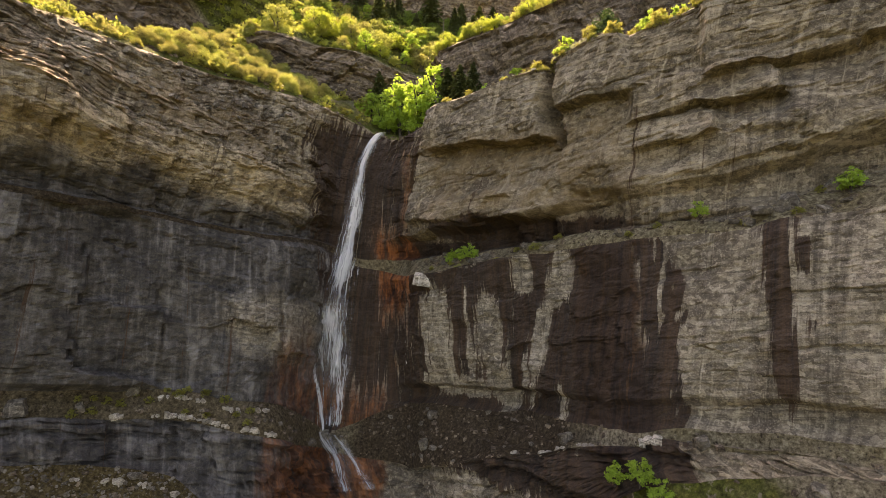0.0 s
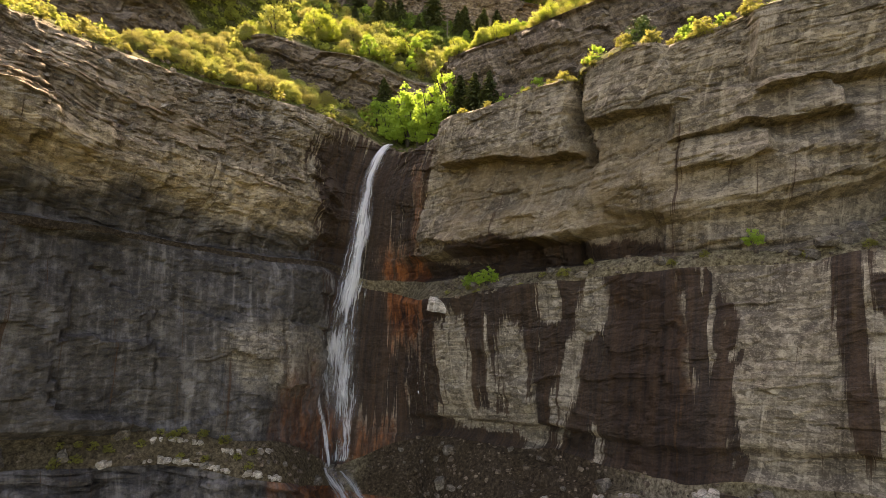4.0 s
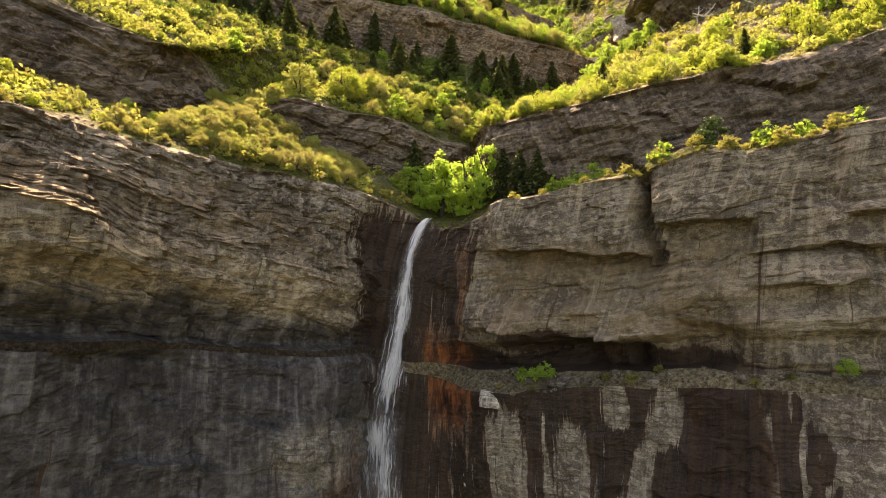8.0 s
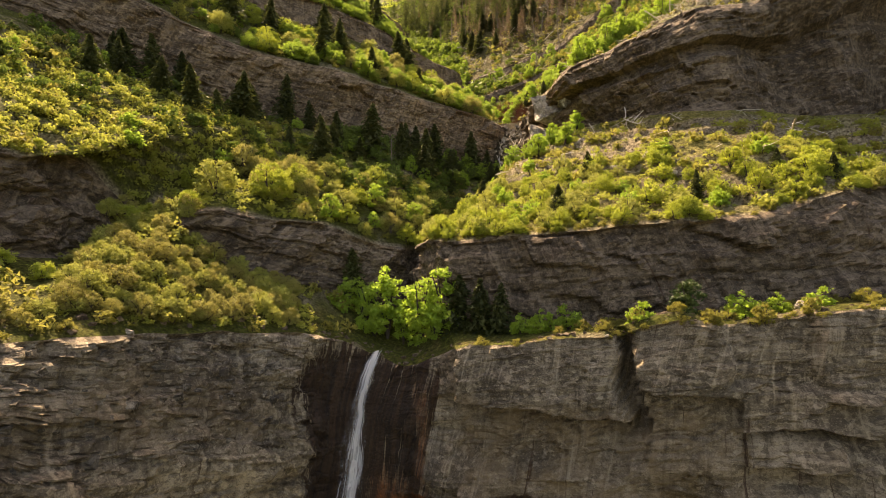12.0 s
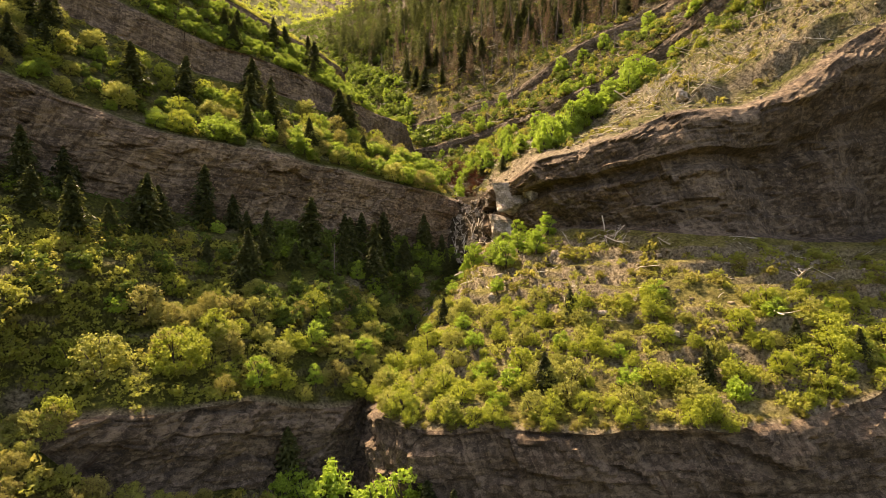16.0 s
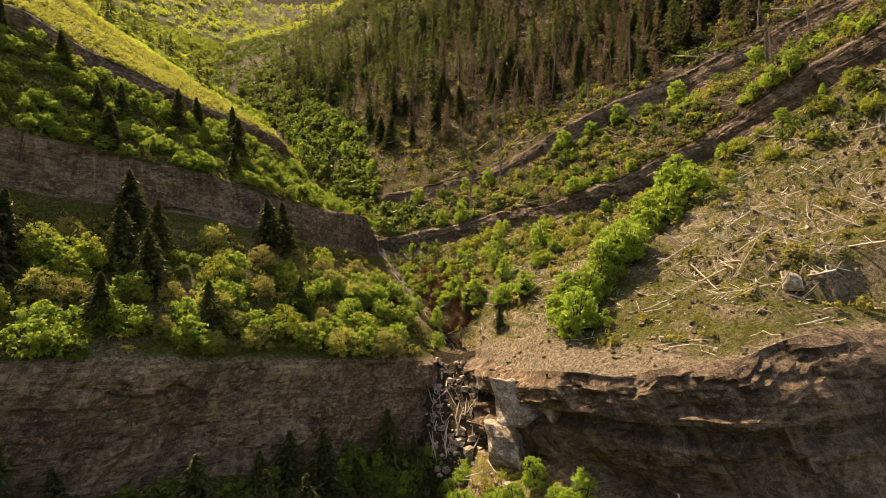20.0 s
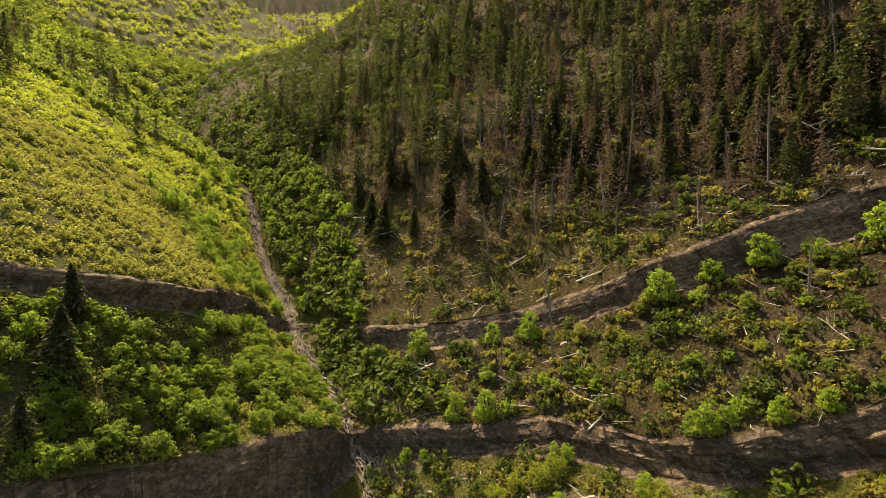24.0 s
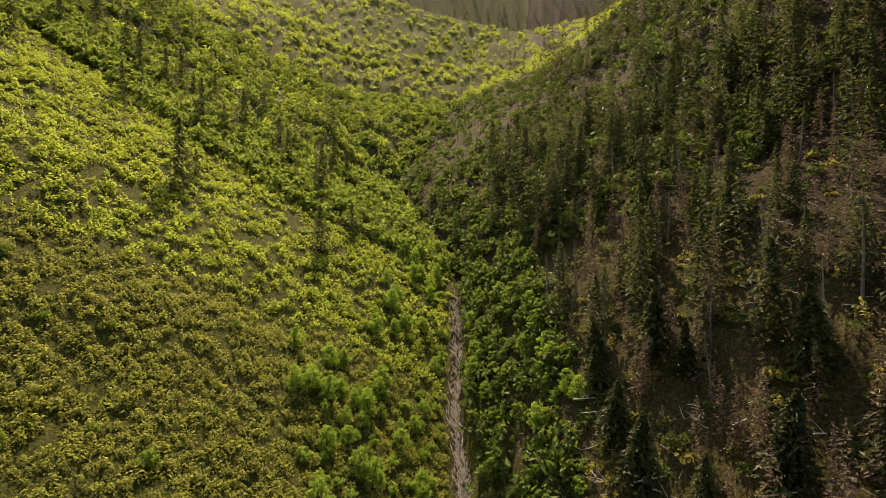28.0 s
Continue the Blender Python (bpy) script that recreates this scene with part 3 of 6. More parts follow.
def facets(u, w, seed, tilt):
    """Split rock faces: each cell stands out by its own amount and leans its own way. Also the distance to the joint."""
    i, j = np.floor(u).astype(np.int64), np.floor(w).astype(np.int64)
    d1, d2, val = np.full(u.shape, 9.0), np.full(u.shape, 9.0), np.zeros(u.shape)
    for di in (-1, 0, 1):
        for dj in (-1, 0, 1):
            ci, cj = i + di, j + dj
            du = u - ci - 0.15 - 0.7 * hash3(ci, cj, ci * 0, seed)
            dw = w - cj - 0.15 - 0.7 * hash3(ci, cj, ci * 0, seed + 1)
            d = np.maximum(np.abs(du), np.abs(dw)) * 0.6 + np.hypot(du, dw) * 0.4
            v = hash3(ci, cj, ci * 0, seed + 2) - 0.5 + tilt * (du * (hash3(ci, cj, ci * 0, seed + 3) - 0.5) + dw * (hash3(ci, cj, ci * 0, seed + 4) - 0.5))
            near = d < d1
            d2 = np.where(near, d1, np.minimum(d2, d))
            val = np.where(near, v, val)
            d1 = np.where(near, d, d1)
    return val, d2 - d1


def cliff(lo, hi, rows, depth=1.0, bulge=((0, 0), (1, 0)), beds=(1.0, 1.0), split=1.0):
    """A rock face between two lines: beds of rock that stand out or lie back, split into blocks and facets."""
    a, b = line(lo), line(hi)
    v = np.linspace(0, 1, rows)[:, None, None]
    P = a[None] * (1 - v) + b[None] * v
    tan = np.gradient((b if lo is A4 else a if lo is A5 else (a + b) / 2)[:, :2], axis=0)
    ker = np.hanning(41)
    ker /= ker.sum()
    pad = np.pad(tan, ((20, 20), (0, 0)), mode="edge")
    tan = np.stack([np.convolve(pad[:, i], ker, "valid") for i in (0, 1)], -1)
    tan /= np.linalg.norm(tan, axis=1)[:, None] + 1e-9
    out = np.stack([tan[:, 1], -tan[:, 0], np.zeros(len(tan))], -1)
    s = np.concatenate([[0], np.cumsum(np.linalg.norm(np.diff((b if lo is A4 else a)[:, :2], axis=0), axis=1))])
    coarse = 1.0 if lo in (A0, A2, A4, A5) else 1.6
    true_bed = P[..., 2] + 0.3 * (P[..., 1] - 76) + 0.09 * (P[..., 0] + 15) + fbm(P, 14, 11, 2) * 0.6 + fbm(P, 3.5, 12, 2) * 0.3
    S = np.broadcast_to(s[None], true_bed.shape) + fbm(P, 5, 13, 2) * 0.8
    drop, joint0 = facets(S / 5.5 / coarse, true_bed / 3.2 / coarse, 200, 0.3)
    bed = (true_bed + drop * 1.5) / coarse
    li = np.searchsorted(LAYER_TOP, bed)
    blockw = 1.2 + 3.2 * hash3(li, li * 0, li * 0, 21)
    sb = (S / coarse + 17.0 * hash3(li, li * 0, li * 0, 22)) / blockw
    bi = np.floor(sb).astype(np.int64)
    fb = sb - bi
    edge = np.minimum(fb, 1 - fb) * blockw
    blk = (hash3(li, bi, li * 0, 23) - 0.5) * 1.1
    crack = -0.6 * (1 - smooth(0.0, 0.14, edge)) * (hash3(li, bi, li * 0, 24) > 0.45)
    base_t = np.concatenate([[LAYER_TOP[0] - 1], LAYER_TOP])[np.clip(li, 0, 700)]
    top_t = LAYER_TOP[np.clip(li, 0, 699)]
    bf = (bed - base_t) / np.maximum(top_t - base_t, 0.1)
    groove = -0.4 * (1 - smooth(0, 0.16, np.minimum(bf, 1 - bf)))
    beds = beds[0] + (beds[1] - beds[0]) * smooth(NL - 20, NL + 20, np.arange(NCOL))[None]
    wall = smooth(NL - 10, NL + 40, np.arange(NCOL))[None] * (lo is A4 or lo is A5)
    warp = true_bed + fbm(P, 2.2, 14, 2) * 0.5
    big, joint1 = facets(S / 3.6 / coarse, warp / 2.3 / coarse, 210, 1.3)
    mid, joint2 = facets(S / 1.35 / coarse + 7, warp / 0.85 / coarse, 220, 1.2)
    D = beds * (LAYER_OUT[np.clip(li, 0, 700)] * (0.6 + 0.5 * vnoise(np.stack([S, bed, S * 0], -1), 9, 27)) + 0.6 * (blk + crack) + groove)
    D = D + split * coarse * (drop * 1.3 + big * 1.25 + mid * 0.5 - 0.45 * (1 - smooth(0.0, 0.07, joint1)) * smooth(-0.2, 0.3, vnoise(P, 6, 75)) - 0.2 * (1 - smooth(0.0, 0.1, joint2)))
    D = D + fbm(P, 16, 31, 3) * 2.0 * (1 - 0.5 * wall) + fbm(P, 2.0, 33, 3) * 0.4
    win = (1.0 if lo is A5 else smooth(0, 0.05, v[..., 0])) * (1.0 if lo is A4 else smooth(0, 0.04, 1 - v[..., 0]))
    if lo is A2:
        D = D + facets(S / 8.0 + 3, warp / 7.0, 230, 2.2)[0] * (2.4 - 1.6 * smooth(NL - 20, NL + 20, np.arange(NCOL))[None])
    D = D * (1 - 0.45 * wall)
    D = D * (1 - 0.7 * smooth(6, 3, np.abs(P[..., 0] + 13)) * (P[..., 1] > 77) * (P[..., 2] < 55))
    bl = np.array(bulge, dtype=float)
    prof = np.interp(v[..., 0], bl[:, 0], bl[:, 1])
    if bl.shape[1] > 2:
        side = np.where(np.arange(NCOL) < NL, 0.0, 1.0)[None]
        prof = prof * (1 - side) + np.interp(v[..., 0], bl[:, 0], bl[:, 2]) * side
    near = smooth(2, 8, np.abs(P[..., 0] + 11)) if lo is not C0 else 1.0
    if lo is A4 or lo is A5:
        prof = prof + wall_shape(P) * (smooth(0, 0.06, v[..., 0]) if lo is A4 else 1.0)
    if lo is C0:
        far = smooth(50, 64, P[..., 0]) * smooth(0.9, 0.5, v[..., 0]) * smooth(0, 0.04, v[..., 0])
        prof = prof - 10.0 * far
    plain = P
    P = P + (out[None] * (D * depth * win + prof * near * (0.7 + 0.5 * vnoise(P * np.array([1, 1, 0.1]), 11, 37)))[..., None])
    P[..., 2] += fbm(P, 3.0, 35, 2) * 0.25 * win
    return P, plain, np.broadcast_to(s[None], true_bed.shape), true_bed


STEP_ROCK = {}


def shelf_band(P):
    """Where a low rock band crosses the bare slope above the third cliff."""
    return smooth(53, 58, P[..., 0]) * (P[..., 1] < 104) * smooth(-0.5, 0.0, vnoise(P, 9, 47))


def slope(lo, hi, rows, rough=1.0, sag=0.0, steps=0.0):
    a, b = line(lo), line(hi)
    v = np.linspace(0, 1, rows)[:, None, None]
    P = a[None] * (1 - v) + b[None] * v
    if lo is A6:
        P = P + (CLIFF_P["cliff_4"][-1] - a)[None] * (1 - smooth(0, 0.6, v))
    win = smooth(0, 0.14, v[..., 0]) * smooth(0, 0.14, 1 - v[..., 0])
    if steps:
        rise = 2.2
        zz = (P[..., 2] + 0.12 * P[..., 1] + 0.05 * P[..., 0] + fbm(P, 9, 45, 3) * 1.8) / rise
        fr = zz - np.floor(zz)
        amt = min(steps, 0.8) * win * smooth(-0.45, 0.15, fbm(P, 12, 46, 2))
        amt[:, :NL] *= 0.35
        P[..., 2] += rise * (smooth(0.66, 0.9, fr) - fr) * amt
        STEP_ROCK[rows] = smooth(0.6, 0.7, fr) * smooth(0.98, 0.9, fr) * np.clip(amt * 1.6, 0, 1)
    if lo is C1:
        P[..., 2] += 3.4 * shelf_band(P) * smooth(0.55, 0.16, v[..., 0]) * smooth(0.11, 0.135, v[..., 0])
    P[..., 2] += (fbm(P * np.array([1, 1, 0.3]), 16, 41, 4) * 2.2 + fbm(P, 3.5, 43, 3) * 0.5) * rough * win - sag * np.sin(v[..., 0] * np.pi)
    return P


# the lower wall right of the falls: dry slivers in the wet face, and dark runs on the dry one (x, z at the top; x, z at the bottom; half width)
DRY = ((-0.9, 29.5, 0.4, 15.0, 3.2), (3.2, 29, 4.6, 17, 0.45), (5.6, 30, 7.4, 15.0, 1.5), (9.0, 35.6, 9.6, 29.5, 1.1), (13.6, 35.8, 12.6, 28, 1.3), (11.8, 28.5, 10.6, 16.5, 1.05), (2.6, 18.2, 2.8, 15.0, 6.0), (15.6, 35.8, 15.4, 31.5, 0.45), (13.4, 20.5, 13.2, 13.5, 0.25),
       (19.6, 35.8, 19.2, 26, 0.35), (-3.9, 24, -3.8, 17, 0.3))
RUNS = ((29.0, 39.0, 27.9, 23.5, 0.85), (22.8, 33, 22.5, 27.5, 0.35), (30.4, 36, 30.2, 27, 0.2), (21.9, 36, 21.2, 12, 0.4))


def stains(P):
    x, y, z = P[..., 0], P[..., 1], P[..., 2]
    n = fbm(P * np.array([1, 1, 0.35]), 7, 51, 3)
    d = np.hypot(x + 9.5, (y - 80) * 0.6)
    fine = fbm(P * np.array([1, 1, 0.25]), 1.5, 52, 3)
    rust = smooth(4.8, 2.2, np.abs(x + 7.0) + n * 2.4 + fine) * smooth(19, 29, z + n * 6 + fine * 4) * smooth(40, 34, z + n * 3 + fine * 2) * (y > 70)
    rust = np.maximum(rust, 0.85 * smooth(8.0, 4.5, np.abs(x + 14.0) + n * 4 + fine * 2) * smooth(22, 11, z + n * 6 + fine * 3) * (y > 58))
    rust = np.maximum(rust, 0.7 * smooth(0.9, 0.4, np.abs(x + 5.2) + n * 0.5) * smooth(36, 40, z) * smooth(52, 47, z) * (y > 70))
    rust = np.maximum(rust, 0.5 * smooth(2.0, 1.0, np.abs(x + 20.6) + n) * smooth(26, 20, z) * (y > 58))
    soft = fbm(P * np.array([1, 1, 0.2]), 2.6, 57, 2)
    sway = x + soft * 0.4 + n * 0.5
    wet = smooth(-5.2, -4.2, sway) * smooth(21.6, 20.6, sway) * smooth(37.2, 35.5, z + n) * smooth(7, 10, z) * (y < 85)
    for x0, z0, x1, z1, w in DRY:
        f = (z0 - z) / (z0 - z1)
        lie = np.abs(sway - x0 - (x1 - x0) * np.clip(f, 0, 1)) / (w * (0.55 + 0.45 * np.sin(np.clip(f, 0, 1) * 3.0)))
        wet = wet * (1 - smooth(1.7, 0.3, lie + soft * 0.6) * smooth(-0.16, 0.14, f + soft * 0.2) * smooth(1.15, 0.85, f + soft * 0.2))
    for x0, z0, x1, z1, w in RUNS:
        f = (z0 - z) / (z0 - z1)
        lie = np.abs(sway - x0 - (x1 - x0) * np.clip(f, 0, 1)) / (w * (1.1 - 0.6 * np.clip(f, 0, 1)))
        wet = np.maximum(wet, 0.95 * smooth(1.6, 0.5, lie + soft * 0.5) * smooth(-0.03, 0.03, f) * smooth(1.15, 0.7, f + soft * 0.4) * (y < 75))
    gorge = smooth(9.8, 5.0, np.abs(x + 11.5 + 0.05 * (z - 35)) + n * 3.5 + fine) * smooth(58, 50, z) * (y > 70)
    wet = np.maximum(wet, gorge * (0.95 - 0.75 * rust) * smooth(5, 12, z))
    # Dark band painted in the hollow under the overhang, in place of shade.
    wet = np.maximum(wet, smooth(2.6, 1.2, np.abs(z - 37 + 0.06 * (x - 8)) + n * 1.5) * smooth(12, 8, np.abs(x - 9)) * 0.8 * (y < 85))
    # Blue-grey lower wall; the dark tone also paints the overhang's shaded underside.
    slate_shade = smooth(-8, -20, x) * smooth(44.5, 41.5, z + n * 3 + 0.22 * (x + 33)) * (y < 90)
    slate_shade = slate_shade * (1 - 0.75 * smooth(1.2, 0.5, np.hypot((x + 23) / 7, (z - 25 + 0.3 * (x + 23)) / 4.5) + n * 0.5 + fine * 0.4))
    brown = smooth(3.0, 2.2, np.abs(x - 16.9) + n * 1.4 + fine * 0.8) * smooth(36.5, 34.5, z + n) * smooth(8, 13, z) * (y < 85)
    # Same hollow again: brown rock tone, deepened for its shade.
    brown = np.maximum(brown, 0.75 * smooth(2.6, 1.0, np.abs(z - 37.3 + 0.06 * (x - 8)) + n) * smooth(12, 8, np.abs(x - 11)) * (y < 85))
    ochre = smooth(-18, -26, x) * smooth(50, 52, z + 0.25 * (x + 35) + n * 2) * smooth(57, 54.5, z + 0.25 * (x + 35) + n * 2) * (y < 85) * 0.55
    ochre = np.maximum(ochre, 0.75 * smooth(-4, 0, x) * smooth(24, 17, x + n * 3) * smooth(38, 41, z + n * 3) * smooth(50.5, 48.5, z + n) * (y < 82))
    ochre = np.maximum(ochre, 0.5 * smooth(30, 36, x + n * 4) * smooth(26, 20, z) * (y < 60))
    # Pale rock right of the falls and at the gully nose.
    pale_lit = np.maximum(smooth(12, 24, x + n * 5) * smooth(62, 54, z) * (y < 72) * 0.25, smooth(9, 4, np.hypot(x - 36, (y - 120) * 0.7) + n * 3) * smooth(84, 88, z) * 0.9)
    # Pale facets under the left brow, their lit look put into the colour.
    pale_lit = np.maximum(pale_lit, 0.8 * smooth(-17, -22, x) * smooth(42.5, 44.5, z + n * 3 + 0.22 * (x + 33)) * smooth(51, 48.5, z + 0.25 * (x + 35) + n * 2) * (y < 85))
    # Left upper cliffs lightened by colour, to make up for weak light.
    pale_lit = np.maximum(pale_lit, 0.7 * smooth(34, 30, x) * (y > 95) * (z > 80))
    return {"pale_lit": pale_lit, "rust": rust, "wet": np.clip(wet * (0.95 + 0.4 * soft), 0, 1), "slate_shade": slate_shade, "brown": brown, "ochre": ochre}


cliffs = [
    ("cliff_1", A0, A1, 50, 1.0, ((0, 0), (1, 0)), rock_low, "broken grey limestone steps at the foot of the falls"),
    ("cliff_2", A2, A3, 84, 0.6, ((0, 0, 0), (0.03, 0, -1.0), (0.12, 0, -1.2), (0.16, 0.1, 0.5), (0.3, 0.3, 0.7), (0.6, 0.8, 0.3), (0.95, 0.2, 0.1), (1, 0, 0)), rock_wall, "lower limestone wall with dark wet streaks and rust stains"),
    ("cliff_3", A4, A5, 76, 0.85, ((0, 0, 0), (0.03, -2.2, -3.0), (0.1, -2.0, -2.6), (0.2, -1.4, -1.8), (0.27, -0.8, 1.4), (0.5, 0.4, 1.8), (0.64, 2.0, 0.8), (0.8, 1.8, 0.0), (1, 0.6, 0)), rock_low, "overhanging bedded limestone wall beside the falls"),
    ("cliff_4", A5, A6, 84, 0.85, ((0, 0.6, 0), (0.06, 0.3, 0.2), (0.5, 0, 0.3), (0.9, 0, 0.1), (1, 0, 0)), rock_low, "weathered brown limestone brow in thin beds"),
    ("cliff_5", B0, B1, 36, 0.9, ((0, 0), (0.7, 0.5), (1, 0)), rock_high, "brown bedded cliff band above the wooded ledge"),
    ("cliff_6", C0, C1, 54, 0.7, ((0, 0, 0), (0.05, -0.5, -2.4), (0.12, -0.4, -2.4), (0.3, 0, -0.2), (0.52, 0.2, 0.2), (0.57, 0.2, -1.9), (0.64, 0.3, -2.0), (0.68, 0.7, 1.6), (0.88, 0.8, 2.0), (1, 0, 0)), rock_high, "brown limestone cliff band split by a rubble gully"),
    ("cliff_7", D0, D1, 30, 0.55, ((0, 0), (0.08, -0.9), (0.3, -0.7), (0.6, 0.3), (0.9, 0.7), (1, 0)), rock_high, "shaded brown cliff band between shrubby slopes"),
    ("cliff_8", E0, E1, 24, 0.55, ((0, 0), (0.08, -0.9), (0.3, -0.7), (0.6, 0.3), (0.9, 0.7), (1, 0)), rock_high, "low brown rock band below the open hillside"),
]
CLIFF_P = {}
SPLIT = {"cliff_1": 0.7, "cliff_2": 0.4, "cliff_3": 0.85, "cliff_4": 0.85, "cliff_5": 0.6, "cliff_6": 0.7, "cliff_7": 0.4, "cliff_8": 0.35}
BEDS = {"cliff_2": (0.25, 0.2), "cliff_3": (0.5, 0.35), "cliff_4": (0.5, 0.35), "cliff_6": (0.22, 0.4), "cliff_5": (0.5, 0.5), "cliff_7": (0.25, 0.2), "cliff_8": (0.25, 0.2)}
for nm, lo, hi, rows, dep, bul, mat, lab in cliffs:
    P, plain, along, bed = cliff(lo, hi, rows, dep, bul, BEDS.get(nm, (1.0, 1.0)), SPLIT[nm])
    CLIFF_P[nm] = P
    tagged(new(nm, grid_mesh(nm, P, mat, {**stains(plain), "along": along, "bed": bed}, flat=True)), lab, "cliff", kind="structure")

slopes = [("valley", UNSEEN_VALLEY, FOOT0, 8, 2.0, 0), ("foot", FOOT0, A0, 30, 0.8, 0), ("a_ledge", A1, A2, 14, 0.9, 0), ("a_seam", A3, A4, 14, 0.9, 0), ("bench_b", A6, B0, 26, 0.5, 0),
          ("bench_c", B1, C0, 74, 1.0, 0), ("bench_d", C1, D0, 56, 0.9, 0), ("bench_e", D1, E0, 30, 0.8, 0), ("hill_1", E1, F1, 30, 0.8, 1.0),
          ("hill_2", F1, F2, 28, 1.0, 0), ("hill_3", F2, F3, 22, 1.2, 0), ("hill_4", F3, F4, 20, 1.6, 0), ("hill_5", F4, F5, 16, 2.0, 0),
          ("hill_6", F5, F6, 12, 2.0, 0), ("hill_7", F6, F7, 8, 1.0, 30), ("hill_8", F7, F8, 16, 1.5, 0)]
SLOPE = {}
allv, allf, allg, alls, allr, alld, alli, allw, base_i = [], [], [], [], [], [], [], [], 0
for nm, lo, hi, rows, rough, sag in slopes:
    P = slope(lo, hi, rows, rough, sag, {"bench_c": 1.7, "bench_d": 0.6, "bench_e": 0.6, "foot": 0.5, "a_ledge": 0.9}.get(nm, 0.0))
    SLOPE[nm] = P
    R, C = P.shape[:2]
    idx = np.arange(R * C).reshape(R, C) + base_i
    allf.append(np.stack([idx[:-1, :-1], idx[:-1, 1:], idx[1:, 1:], idx[1:, :-1]], -1).reshape(-1, 4))
    allv.append(P.reshape(-1, 3))
    col = np.broadcast_to(np.arange(C)[None], (R, C))
    g = np.full((R, C), 0.45)
    st = np.full((R, C), 0.25)
    straw = np.zeros((R, C))
    if nm in ("foot", "a_seam"):
        g[:], st[:] = 0.25, 0.8
    if nm in ("bench_d", "bench_e", "hill_1"):
        g = np.where(col > NL, 0.5, 0.75)
        st = np.where(col > NL, 0.6, 0.2)
    if nm == "bench_c":
        g = np.where(col > NL, 0.5, 0.7)
        st = np.where(col > NL, 0.5, 0.25)
        straw = np.where(col > NL, 0.8, 0.0)
    if nm.startswith("hill") and nm != "hill_1":
        g = np.where(col > NL + 60 * NL / 500, 0.25, 1.0)
        st = np.where(col > NL, 0.3, 0.05)
    if nm == "foot":
        g = np.where(P[..., 0] > 16, 0.4, -0.15)
    if nm.startswith("hill") or nm == "bench_e":
        g = np.where(col > NL + 90 * NL / 500, 0.3, np.maximum(g, 0.8))
    if nm in ("a_seam", "a_ledge"):
        g[:] = -0.12
    ro = np.zeros((R, C))
    if nm in ("a_seam", "a_ledge"):
        ro = 0.65 + 0.35 * fbm(P, 3, 91, 2)
    elif nm in ("foot", "bench_b", "bench_c", "bench_d", "bench_e"):
        vv = np.linspace(0, 1, R)[:, None]
        ro = np.clip((0 if nm == "bench_b" else 1) * smooth(0.03, 0.005, vv) + 0.9 * smooth(0.1, 0.45, fbm(P, 6, 92, 3) - (0.12 if nm != "foot" else 0.0)), 0, 1)
    if nm == "bench_e":
        ro = ro * 0.3
    if nm == "bench_d":
        ro = np.maximum(ro, shelf_band(P) * smooth(0.1, 0.115, vv) * smooth(0.17, 0.15, vv))
        ro = np.maximum(ro, smooth(0.2, 0.1, vv + 0.1 * fbm(P, 4, 93, 2)) * smooth(44, 40, P[..., 0]) * (col > NL) * (P[..., 1] > 100) * (P[..., 1] < 142))
    if R in STEP_ROCK:
        ro = np.maximum(ro, STEP_ROCK.pop(R))
    allr.append(ro.ravel())
    x, y, z = P[..., 0], P[..., 1], P[..., 2]
    # Wet ground below the wall; also paints the dark recess under the overhang.
    dm = smooth(18, 12, np.abs(x - 1) + fbm(P, 5, 95, 2) * 3) * (y > 55) * (y < 86) * (z < 24)
    # The left foot ledges are darkened too.
    dm = np.maximum(dm, 0.7 * smooth(-10, -18, x) * (x > -60) * (y > 30) * (y < 86) * (z < 30))
    # The seam takes the dark tone as the shade inside its crack.
    if nm == "a_seam":
        dm = np.maximum(dm, np.where(col < NL, 1.0, 0.35 * (x < 14)))
    alld.append(np.clip(dm * 0.85, 0, 1).ravel())
    li = np.zeros((R, C))
    dist = np.linalg.norm(P[..., :2] - P[:, NL - 1:NL, :2], axis=-1)
    if nm.startswith("hill"):
        li = smooth(8, 15, dist + fbm(P, 14, 96, 3) * 7) * (col > NL) * np.where(P[..., 0] > 85, 0.9, 0.55)
        if nm in ("hill_3", "hill_4"):
            li = np.maximum(li, np.where(col > NL, 0.7, 0.15))
        if nm in ("hill_7", "hill_8"):
            li = np.maximum(li, 0.35)
    elif nm == "bench_e":
        li = smooth(8, 16, dist + fbm(P, 14, 96, 3) * 7) * (col > NL) * np.where(P[..., 0] > 85, 0.9, 0.7)
    if nm in ("bench_c", "bench_d", "bench_e", "hill_1", "hill_2"):
        li = np.maximum(li, smooth(2.2, 1.0, dist) * 0.9)
    alli.append(li.ravel())
    allw.append(straw.ravel())
    allg.append(g.ravel())
    alls.append(st.ravel())
    base_i += R * C
tagged(new("ground", raw_mesh("ground", np.concatenate(allv), np.concatenate(allf), soil_mat, {"grass": np.concatenate(allg), "stony": np.concatenate(alls), "rocky": np.concatenate(allr), "damp_shade": np.concatenate(alld), "litter": np.concatenate(alli), "straw": np.concatenate(allw)}, flat=False)),
       "steep mountain slopes of brown soil, grass and loose stones", "ground", kind="structure")

